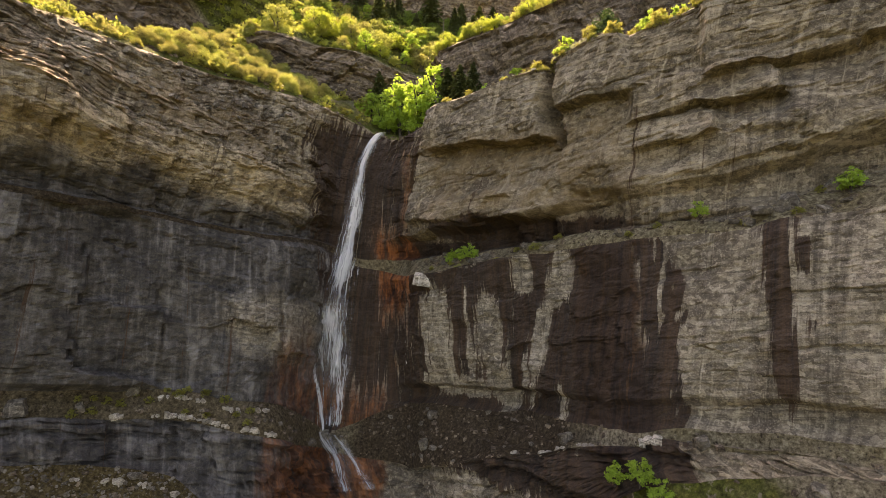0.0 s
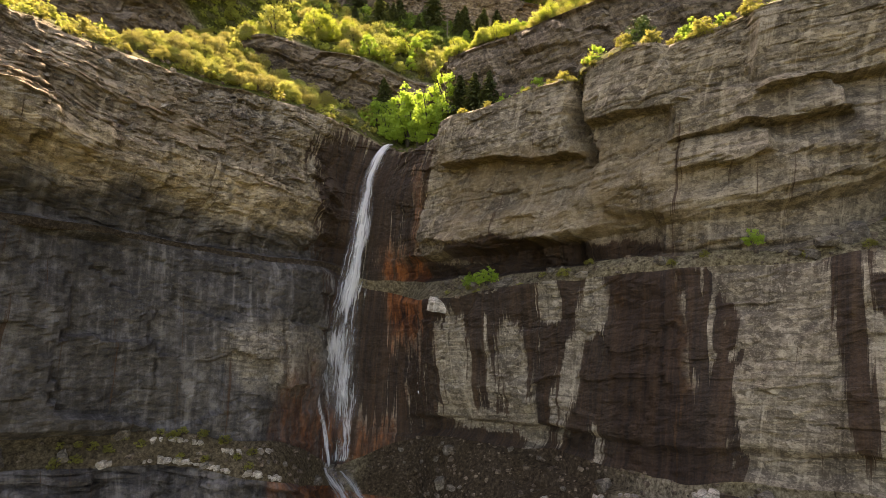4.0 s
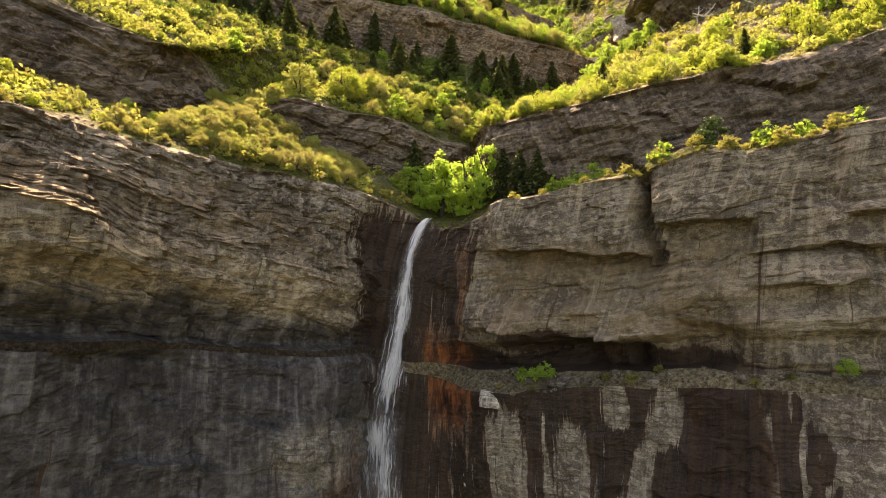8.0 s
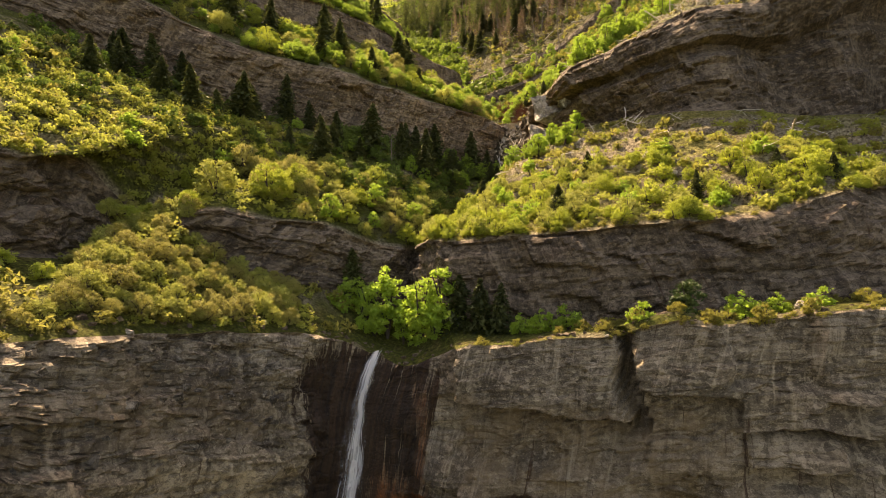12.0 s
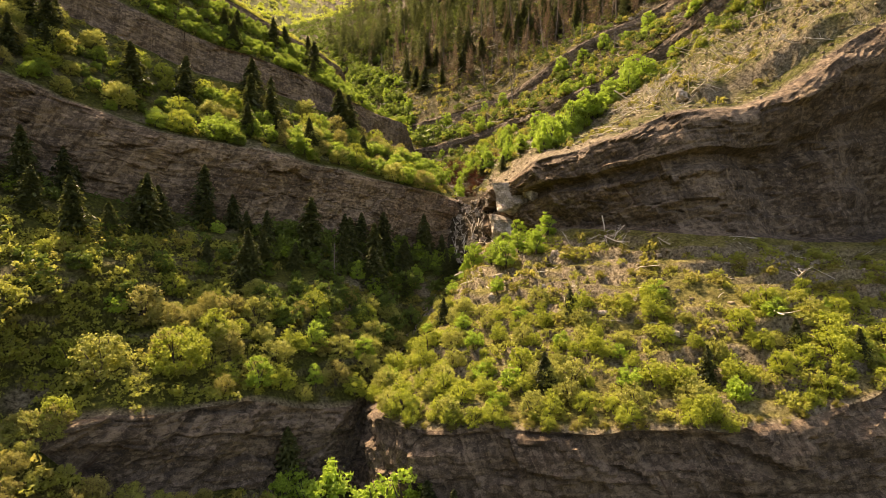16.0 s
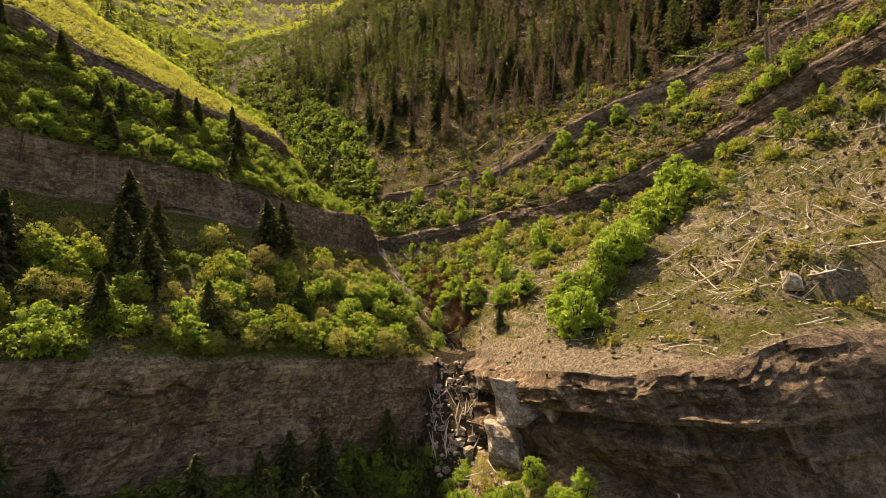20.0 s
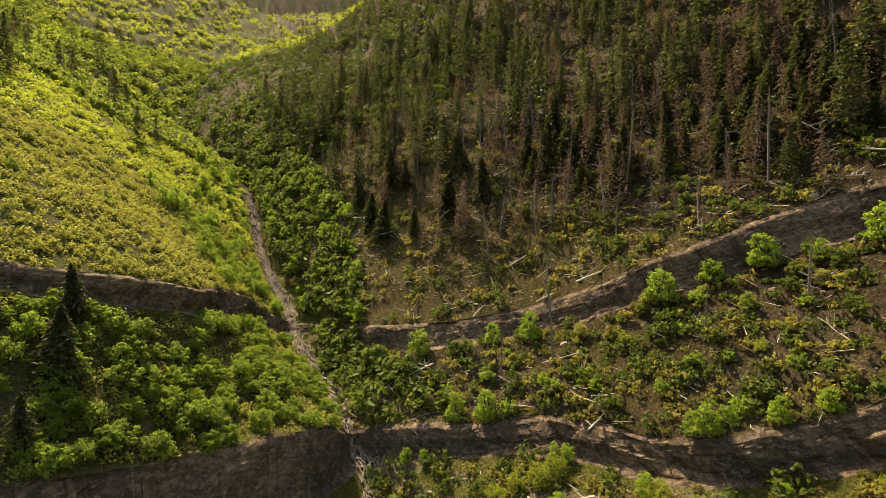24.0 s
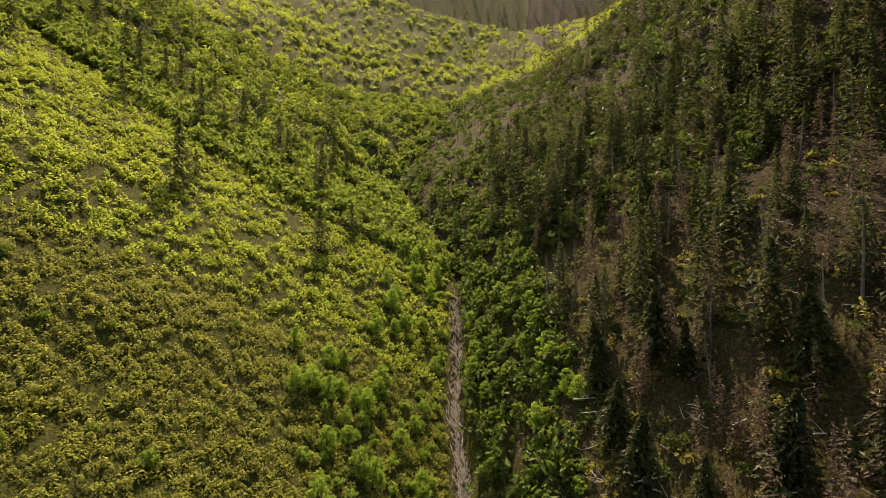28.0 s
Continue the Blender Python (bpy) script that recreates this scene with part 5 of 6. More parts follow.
spread([oaks[1], oaks[0], oaks[3]], spots("bench_c", 150, 15, "right", (0.012, 0.55), (-2, 52, 50, 130), gap=1.4), 150, s=(0.4, 0.9))
spread(willows, spots("bench_c", 20, 16, "right", (0.03, 0.6), (-2, 50, 50, 130), gap=2.6), 160, s=(0.6, 1.0))
spread(willows, spots("bench_c", 16, 17, "right", (0.6, 0.97), edge=(4, 75), gap=1.6), 170, s=(0.7, 1.15))
spread(brushes, spots("bench_c", 36, 18, "right", (0.45, 0.95), (5, 70, 50, 130), gap=1.7), 180, s=(0.45, 0.9))
spread(firs, spots("bench_c", 7, 19, "right", (0.1, 0.6), (5, 60, 50, 130), gap=4), 190, s=(0.35, 0.55))
spread(maples + willows, spots("bench_c", 20, 75, "right", (0.66, 0.96), (24, 33, 104, 120), gap=1.1), 185, s=(0.55, 0.95))
# ledge above the third cliff
spread([tall_oaks[2], tall_oaks[1], tall_oaks[0]], spots("bench_d", 66, 21, "left", (0.03, 0.8), (-60, 28, 120, 185), gap=2.8), 210, s=(0.5, 0.9))
spread(maples, spots("bench_d", 14, 22, "left", (0.04, 0.5), edge=(6, 130), gap=2.6), 220, s=(0.55, 0.8))
spread(firs, spots("bench_d", 24, 23, "left", (0.12, 0.9), (-80, 15, 110, 185), gap=3.0), 230, s=(0.7, 1.1))
def beside(path, wide):
    """Keeps places within a distance of a line on the plan."""
    def near(A):
        d = np.full(A.shape[:2], 1e9)
        for (xa, ya), (xb, yb) in zip(path[:-1], path[1:]):
            k = np.clip(((A[..., 0] - xa) * (xb - xa) + (A[..., 1] - ya) * (yb - ya)) / ((xb - xa) ** 2 + (yb - ya) ** 2), 0, 1)
            d = np.minimum(d, np.hypot(A[..., 0] - xa - k * (xb - xa), A[..., 1] - ya - k * (yb - ya)))
        return (d < wide) * 1.0
    return near


HEDGE = [(40, 114), (44, 121), (52, 122.5), (62, 125), (73, 125), (79, 131)]
spread(willows + maples, spots("bench_d", 64, 240, "right", (0.06, 1), keep=beside(HEDGE, 2.6), gap=1.2), 241, s=(0.6, 1.15))
spread(willows, spots("bench_d", 20, 24, "right", (0.3, 0.8), edge=(10, 110), gap=1.8), 240, s=(0.7, 1.2))
spread(willows + maples, spots("bench_d", 22, 242, "right", (0.3, 0.9), (44, 58, 134, 158), gap=1.6), 243, s=(0.6, 1.0))
spread(brushes + maples[:2], spots("bench_d", 50, 29, "right", (0.94, 1.0), (42, 110, 60, 200), gap=1.0), 246, s=(0.3, 0.6))
spread(brushes + maples[:2], spots("bench_e", 36, 33, "right", (0.0, 0.06), (42, 112, 60, 230), gap=1.0), 247, s=(0.4, 0.8))
spread(brushes + maples[:2], spots("bench_e", 36, 37, "right", (0.93, 1.0), (42, 118, 60, 230), gap=1.0), 248, s=(0.5, 1.0))
spread([oaks[1], oaks[3]], spots("bench_d", 34, 28, "right", (0.72, 0.97), edge=(4, 260), gap=1.5), 245, s=(0.5, 0.9))
spread(brushes, spots("bench_d", 34, 25, "right", (0.1, 0.98), (40, 95, 60, 190), gap=2.4), 250, s=(0.35, 0.75))
spread(firs, spots("bench_d", 3, 26, "right", (0.1, 0.5), edge=(60, 150), gap=3), 260, s=(0.4, 0.6))
spread(hill_maples + gully_shrubs, spots("bench_d", 84, 222, "left", (0.03, 0.62), (-50, 33, 120, 186), gap=1.7), 223, s=(0.55, 1.0))
# leafless red-brown thicket that fills the gully
twig_red = leaf_material("red_brown_twigs", (0.07, 0.028, 0.015), (0.27, 0.115, 0.06), 0.3)
trng = np.random.RandomState(66)
Vt, Ft, ot = [], [], 0
for p in spots("bench_d", 130, 261, "right", (0.03, 0.75), keep=beside([(43.5, 150), (45, 172)], 5.0)):
    for k in range(34):
        d = trng.normal(size=3) * np.array([0.75, 0.75, 0.35]) + np.array([0, 0, 0.9])
        L = trng.uniform(0.7, 1.9)
        V, F, cap = tube([p, p + d * L * 0.5 + trng.normal(size=3) * 0.08, p + d * L], [0.035, 0.025, 0.008], 3)
        Vt.append(V)
        Ft.append(F + ot)
        ot += len(V)
tagged(new("red_thicket", raw_mesh("red_thicket", np.concatenate(Vt), np.concatenate(Ft), twig_red)), "leafless red-brown thicket filling the stream gully", "shrubs", kind="stuff")
# ledge above the fourth cliff
spread(firs, spots("bench_e", 14, 31, "left", (0.1, 0.95), (-80, 12, 110, 215), gap=3.0), 310, s=(0.6, 0.95))
spread(willows, spots("bench_e", 60, 32, "right", (0.05, 0.95), (44, 100, 60, 230), gap=1.5), 320, s=(0.45, 0.95))
spread(oaks, spots("bench_e", 16, 34, "right", (0.05, 0.9), (44, 110, 60, 230), gap=2.2), 325, s=(0.4, 0.75))
settle(hill_maples, [(22.0, 176.0, 126.0), (30.0, 184.0, 124.0)])
spread(hill_maples, spots("bench_e", 190, 35, "left", (0.02, 0.95), (-30, 41, 130, 228), edge=(34, 480), gap=1.4), 335, s=(0.6, 1.0))
spread(hill_maples, spots("bench_d", 40, 36, "left", (0.05, 0.6), (-20, 34, 130, 190), edge=(15, 480), gap=2.0), 336, s=(0.9, 1.4))
spread(hill_maples, spots("hill_1", 14, 39, "left", (0.05, 0.9), (-20, 38, 170, 262), gap=5), 338, s=(0.4, 0.7))
# upper valley
spread(maples + willows, spots("hill_1", 90, 41, "left", (0.0, 0.95), edge=(46, 135), gap=1.7), 410, s=(0.4, 0.8))
spread(maples + willows + [oaks[2]], spots("hill_1", 44, 42, "right", (0.0, 0.95), edge=(46, 115), gap=2.0), 420, s=(0.4, 0.85))
spread(firs, spots("hill_1", 50, 43, "right", (0.62, 1.0), (58, 160, 60, 270), gap=2.6), 430, s=(0.7, 1.2))
spread(maples, spots("hill_2", 22, 45, "right", (0.0, 1.0), edge=(45, 110), gap=2.8), 450, s=(0.5, 0.85))
spread(maples, spots("hill_2", 18, 50, "left", (0.0, 1.0), edge=(45, 100), gap=2.8), 455, s=(0.5, 0.85))
spread(firs, spots("hill_1", 36, 44, "right", (0.12, 0.8), (88, 165, 40, 200), gap=3.0), 435, s=(0.7, 1.2))
spread(firs, spots("hill_1", 30, 51, "right", (0.3, 0.8), (82, 128, 110, 205), gap=2.6), 437, s=(0.6, 1.2))

# hillside cover
lowb = [bush_data(700 + i, 3.0, 1.6, 0.1, 14, 40, 0.55, (0.12, 0.2), 0.35, 0.9) for i in range(4)]
lowg = [bush_data(720 + i, 3.4, 2.6, 0.1, 14, 48, 0.74, (0.12, 0.2), 0.3) for i in range(4)]
farfir = [conifer_data(740 + i, 11, 3.8, 40, 3, 0.45, 0.2) for i in range(4)]
joined("ledge_brush", "low yellow-green brush carpeting the broad ledge", "shrubs", [bush_data(795 + i, 3.0, 1.6, 0.05, 26, 100, 0.4, (0.06, 0.13), 0.4) for i in range(3)], leaf_bright,
       np.concatenate([spots("bench_c", 1700, 114, "left", (0.02, 0.8), (-80, -14, 40, 140)), spots("bench_b", 330, 115, "left", (0.08, 0.98), (-75, -17, 30, 100)), spots("bench_c", 560, 116, "right", (0.015, 0.55), (0, 55, 50, 130)), spots("bench_c", 150, 117, "right", (0.45, 0.97), (4, 62, 50, 125))]), 78, s=(0.4, 1.05))
joined("hillside_shrubs", "dense yellow-green shrubs covering the hillside", "shrubs", lowb, leaf_bright,
       np.concatenate([spots("bench_e", 1500, 61, "left", (0.02, 1), (-90, 44, 100, 235), edge=(42, 498)), spots("hill_1", 7600, 62, "left", (0, 1), (-90, 42, 150, 280), edge=(42, 498)),
                       spots("bench_d", 90, 64, "left", (0.6, 0.98), (-80, 36, 110, 190))]), 71, s=(0.4, 0.85))
joined("upper_hillside_shrubs", "yellow-green shrubs on the upper hillside", "shrubs", lowb, leaf_upper, spots("hill_2", 4200, 63, "left", (0, 1), (-110, 44, 180, 330), edge=(38, 498)), 79, s=(0.6, 1.15))
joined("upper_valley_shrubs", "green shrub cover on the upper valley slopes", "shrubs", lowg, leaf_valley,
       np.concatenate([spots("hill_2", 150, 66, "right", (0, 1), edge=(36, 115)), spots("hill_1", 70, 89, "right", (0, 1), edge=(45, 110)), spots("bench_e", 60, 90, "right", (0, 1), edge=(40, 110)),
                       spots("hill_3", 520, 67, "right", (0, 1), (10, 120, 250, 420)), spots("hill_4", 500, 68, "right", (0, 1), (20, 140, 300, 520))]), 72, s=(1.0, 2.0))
joined("upper_slope_shrubs", "green shrub cover on the upper left slopes", "shrubs", lowg, leaf_slope,
       np.concatenate([spots("hill_3", 2300, 65, "left", (0, 1), (-120, 60, 230, 420)), spots("hill_4", 1500, 99, "left", (0, 1), (-150, 60, 300, 520))]), 82, s=(0.9, 1.9))
joined("far_meadow_shrubs", "pale green brush on the far meadow", "shrubs", lowb, leaf_upper,
       np.concatenate([spots("hill_5", 1600, 69, "both", (0, 1), (-250, 200, 380, 620)), spots("hill_4", 400, 70, "left", (0, 1), (-250, 60, 300, 520)), spots("hill_6", 1000, 71, "both", (0, 1), (-300, 240, 480, 680))]), 73, s=(1.2, 2.4))
joined("far_conifers", "distant dark conifer forest on the mountainside", "trees", farfir, needle,
       np.concatenate([spots("hill_3", 300, 81, "right", (0, 1), (50, 260, 150, 420)), spots("hill_4", 420, 82, "right", (0, 1), (70, 330, 150, 520)),
                       spots("hill_5", 260, 83, "right", (0, 1), (120, 380, 250, 600)), spots("hill_1", 60, 84, "right", (0.3, 1), (110, 230, 0, 260)),
                       spots("hill_2", 150, 85, "right", (0, 1), (70, 280, 50, 320)), spots("hill_6", 200, 86, "right", (0, 1), (180, 420, 350, 700)), spots("hill_7", 420, 96, "both", (0, 1), (-250, 350, 600, 1100)),
                       spots("hill_4", 90, 87, "left", (0, 1), (-260, 0, 300, 520)), spots("hill_8", 260, 88, "both", (0, 0.5), (-500, 800, 800, 1500))]), 74, s=(0.9, 1.9))

joined("slope_conifers", "dark green conifers standing on the steep wooded slope", "trees", [conifer_data(750 + i, 10, 4.4, 95, 5, 0.5, 0.16) for i in range(4)], needle,
       np.concatenate([spots("hill_1", 36, 52, "right", (0.1, 0.7), (95, 180, 20, 160), gap=3.0), spots("hill_2", 150, 46, "right", (0.0, 1.0), (54, 190, 100, 320), gap=2.6), spots("hill_3", 125, 47, "right", (0.0, 1.0), (50, 200, 120, 400), gap=3.2), spots("hill_2", 9, 48, "left", (0.35, 1.0), (-90, 15, 200, 340), gap=3.0), spots("hill_3", 26, 49, "left", (0.1, 1.0), (-130, 5, 250, 400), gap=4.0)]), 80, s=(0.8, 1.6))
joined("dead_conifer_forest", "brown fire-killed conifers crowding the shaded mountainside", "trees", [conifer_data(760 + i, 10, 3.0, 46, 4, 0.5, 0.18) for i in range(4)], dead_needle,
       np.concatenate([spots("hill_1", 320, 91, "right", (0.3, 1), (64, 190, 40, 265)), spots("hill_2", 380, 92, "right", (0, 1), (58, 240, 60, 320)), spots("hill_3", 240, 93, "right", (0, 1), (60, 260, 130, 400)),
                       spots("hill_4", 120, 94, "right", (0, 1), (80, 330, 150, 520)), spots("hill_1", 150, 97, "right", (0, 0.5), (92, 190, 20, 180)), spots("bench_e", 50, 98, "right", (0.2, 1), (88, 150, 20, 130)), spots("hill_3", 40, 95, "left", (0.3, 1), (-150, 0, 250, 400))]), 75, s=(0.6, 1.25))

# Dark brush; the many copies also darken the shaded slopes by colour.
joined("undergrowth", "dark green undergrowth whose tone also stands in for the slope's shade", "shrubs", [bush_data(790 + i, 3.0, 2.0, 0.1, 12, 70, 0.52, (0.12, 0.2), 0.3) for i in range(3)], leaf_valley,
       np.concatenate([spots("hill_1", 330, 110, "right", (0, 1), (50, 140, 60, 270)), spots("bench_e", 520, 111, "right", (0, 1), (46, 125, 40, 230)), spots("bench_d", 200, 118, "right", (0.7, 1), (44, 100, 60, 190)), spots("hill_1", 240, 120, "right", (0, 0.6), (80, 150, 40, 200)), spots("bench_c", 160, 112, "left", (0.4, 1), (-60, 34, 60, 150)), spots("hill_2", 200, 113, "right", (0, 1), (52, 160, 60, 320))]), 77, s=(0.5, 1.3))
joined("slope_brush", "olive and brown low brush between the trees", "shrubs", [bush_data(780 + i, 2.8, 1.7, 0.12, 12, 56, 0.54, (0.12, 0.2), 0.3) for i in range(4)], leaf_olive,
       np.concatenate([spots("bench_c", 260, 101, "left", (0.05, 0.97), (-75, 30, 60, 150)), spots("bench_d", 300, 102, "left", (0.03, 0.97), (-80, 36, 110, 190)), spots("bench_e", 420, 103, "right", (0.03, 0.97), (46, 115, 60, 230)),
                       spots("hill_1", 700, 104, "right", (0.0, 1), (52, 150, 60, 270)), spots("bench_c", 70, 105, "right", (0.4, 0.97), (5, 70, 50, 130)), spots("bench_d", 130, 106, "right", (0.03, 0.97), (40, 95, 60, 190)), spots("bench_d", 200, 119, "right", (0.6, 0.98), (42, 80, 120, 190)),
                       spots("hill_2", 420, 107, "right", (0, 1), (52, 180, 60, 320)), spots("hill_3", 300, 108, "right", (0, 1), (40, 200, 120, 400)), spots("bench_b", 60, 109, "left", (0.05, 0.95), (-75, -12, 40, 100))]), 76, s=(0.5, 1.2))


# ================= dead wood =================
def make_log(seed, length, r, stubs):
    rng = np.random.RandomState(seed)
    ob = tagged(new("fallen_log"), "bleached fallen tree trunk lying on the slope", "log", "fallen logs")
    xs = np.linspace(-length / 2, length / 2, 7)
    path = np.stack([xs, np.cumsum(rng.normal(0, 0.07, 7)), r * 0.8 + np.cumsum(rng.normal(0, 0.05, 7))], -1)
    V, F = tubes([tube(path, np.linspace(r, r * 0.4, 7), 7)])
    part("trunk", raw_mesh("trunk", V, F, deadwood, flat=False), ob)
    for i in range(stubs):
        k = rng.randint(1, 6)
        d = rng.normal(size=3)
        d[2] = abs(d[2]) + 0.3
        d[0] = abs(d[0]) + 0.4
        d /= np.linalg.norm(d)
        L = rng.uniform(0.7, 2.6)
        V, F = tubes([tube([path[k], path[k] + d * L * 0.55 + rng.normal(size=3) * 0.06, path[k] + d * L], [r * 0.4, r * 0.28, r * 0.1], 5)])
        part("branch", raw_mesh("branch", V, F, deadwood, flat=False), ob)
    return ob


logs = [make_log(1, 8.0, 0.13, 6), make_log(2, 5.0, 0.11, 8), make_log(3, 10.0, 0.15, 6), make_log(4, 3.6, 0.09, 9)]
log_spots = np.concatenate([spots("bench_d", 150, 301, "right", (0.02, 0.97), (48, 95, 60, 122)), spots("bench_d", 16, 306, "right", (0.05, 0.9), (40, 60, 100, 175)), spots("bench_e", 34, 302, "right", (0.05, 0.95), (46, 112, 70, 225)),
                            spots("hill_1", 80, 303, "right", (0.0, 0.9), (52, 120, 80, 250)), spots("bench_c", 14, 304, "right", (0.4, 0.95), (10, 60, 60, 130)),
                            spots("hill_1", 6, 305, "left", (0.1, 0.9), (-60, 40, 150, 270))])


def lay_logs(places, seed):
    rng = np.random.RandomState(seed)
    for i, p in enumerate(places):
        m = pose(p[0], p[1], p[2] + 0.12, 0, rng.uniform(-30, 30), rng.uniform(0, 360))
        if i < len(logs):
            logs[i].matrix_basis = m
        else:
            k = rng.uniform(0.5, 1.1)
            o = copy_thing(logs[rng.randint(len(logs))], m)
            o.scale = (k, k, k)


lay_logs(log_spots, 310)
# broken trunks that lean on one another
lean_rng = np.random.RandomState(320)
for p in np.concatenate([spots("bench_d", 22, 307, "right", (0.1, 0.6), (56, 74, 92, 110)), spots("bench_d", 10, 308, "right", (0.1, 0.6), (50, 60, 96, 108)), spots("bench_c", 8, 309, "right", (0.85, 0.97), (32, 44, 86, 104))]):
    k = lean_rng.uniform(0.4, 0.8)
    o = copy_thing(logs[lean_rng.randint(len(logs))], pose(p[0], p[1], p[2] + 0.9, 0, lean_rng.uniform(20, 62) * (1 if lean_rng.rand() > 0.5 else -1), lean_rng.uniform(0, 360)))
    o.scale = (k, k, k)


def make_snag(seed, h):
    rng = np.random.RandomState(seed)
    ob = tagged(new("dead_tree"), "standing dead conifer with bare grey branches", "tree", "standing dead trees")
    part("trunk", raw_mesh("trunk", *tubes([tube([(0, 0, -0.6), (rng.normal() * 0.1, rng.normal() * 0.1, h * 0.5), (rng.normal() * 0.25, rng.normal() * 0.25, h)], [0.2, 0.13, 0.02], 6)]), greywood, flat=False), ob)
    zs = np.linspace(0.18, 0.98, 71)
    V, F, cap = tube([(0, 0, z * h) for z in zs], np.linspace(0.05, 0.02, 71), 3)
    for i in range(70):
        f = zs[i]
        an = rng.uniform(0, 6.28)
        L = 1.7 * (1 - f) ** 0.7 * rng.uniform(0.4, 1.1) + 0.1
        d = np.array([math.cos(an), math.sin(an), 0])
        v, q, cap = tube([np.array([0, 0, f * h]), d * L * 0.6 + np.array([0, 0, f * h - 0.1 * L]), d * L + np.array([0, 0, f * h - 0.4 * L])], [0.035, 0.025, 0.01], 3)
        q = np.where(q < 3, q + 3 * i, q - 3 + len(V))
        V, F = np.concatenate([V, v[3:]]), np.concatenate([F, q])
    part("branchwork", raw_mesh("branchwork", V, F, greywood), ob)
    return ob


greywood = wood_material("grey_dead_wood", (0.07, 0.055, 0.042), (0.26, 0.215, 0.165))
snags = [make_snag(s, h) for s, h in ((61, 9.0), (62, 12.0), (63, 7.0))]
sn_spots = np.concatenate([np.array([(0.2, 119.0, 78.5)]), spots("hill_1", 90, 401, "right", (0.1, 1), (66, 160, 60, 265), gap=2), spots("hill_2", 80, 402, "right", (0, 1), (56, 170, 80, 320), gap=2),
                           spots("bench_e", 8, 403, "right", (0.3, 0.95), (60, 115, 70, 220), gap=3), spots("hill_3", 30, 404, "both", (0, 1), (-90, 150, 200, 400), gap=3)])
for pr, p in zip(snags, sn_spots[:3]):
    pr.matrix_basis = pose(*p)
spread(snags, sn_spots[3:], 405, s=(0.6, 1.3), lean=6)

# driftwood that fills the stream bed
rng = np.random.RandomState(77)
Vs, Fs, o = [], [], 0
for band, n, v0, v1, wid in (("bench_c", 380, 0.1, 1.0, 0.7), ("cliff_6", 260, 0.0, 1.0, 1.0), ("cliff_7", 80, 0, 1, 0.9), ("cliff_8", 60, 0, 1, 0.8), ("bench_d", 520, 0.0, 1.0, 1.2), ("bench_e", 600, 0.0, 1.0, 1.0), ("hill_1", 900, 0.0, 1.0, 1.1), ("hill_2", 500, 0.0, 0.8, 0.9), ("hill_3", 60, 0.6, 1.0, 1.2)):
    P = (SLOPE[band] if band in SLOPE else CLIFF_P[band])[:, NL - 1]
    for i in range(n):
        f = rng.uniform(v0, v1) * (len(P) - 1)
        k = min(int(f), len(P) - 2)
        p = P[k] + (P[k + 1] - P[k]) * (f - k)
        d = P[k + 1] - P[k]
        d = d / np.linalg.norm(d)
        off = rng.normal() * wid
        a = rng.normal() * 0.55
        dr = np.array([d[0] * math.cos(a) - d[1] * math.sin(a), d[0] * math.sin(a) + d[1] * math.cos(a), d[2] + rng.normal() * 0.12])
        L, r = 0.5 + 3.2 * rng.rand() ** 1.6, rng.uniform(0.03, 0.12)
        c = p + np.array([off, 0, 0.25 + abs(off) * 0.45 + rng.rand() * 0.35])
        V, F, cap = tube([c - dr * L / 2, c + dr * L / 2], [r, r * 0.6], 5)
        Vs.append(V)
        Fs.append(F + o)
        o += len(V)
tagged(new("driftwood", raw_mesh("driftwood", np.concatenate(Vs), np.concatenate(Fs), driftwood_mat)), "bleached driftwood and sticks choking the stream bed", "driftwood", kind="stuff")

# broken sticks and bark scattered on the open slopes
Vs, Fs, o = [], [], 0
for p in np.concatenate([spots("bench_d", 620, 601, "right", (0.02, 0.98), (38, 95, 60, 175)), spots("bench_e", 420, 602, "right", (0.02, 0.98), (46, 115, 60, 230)), spots("hill_1", 900, 603, "right", (0, 0.95), (50, 130, 70, 260)),
                         spots("bench_c", 120, 604, "right", (0.4, 0.98), (8, 65, 50, 130)), spots("hill_2", 300, 605, "right", (0, 1), (55, 150, 100, 310))]):
    a, L, r = rng.uniform(0, 6.28), 0.5 + 4.5 * rng.rand() ** 2.2, rng.uniform(0.02, 0.055)
    dr = np.array([math.cos(a), math.sin(a), rng.normal() * 0.3])
    c = p + np.array([0, 0, 0.15 + rng.rand() * 0.25])
    V, F, cap = tube([c - dr * L / 2, c + rng.normal(size=3) * 0.07 * L, c + dr * L / 2], [r, r * 0.8, r * 0.4], 4)
    Vs.append(V)
    Fs.append(F + o)
    o += len(V)
tagged(new("broken_sticks", raw_mesh("broken_sticks", np.concatenate(Vs), np.concatenate(Fs), deadwood)), "bleached broken branches littering the open slopes", "sticks", kind="stuff")

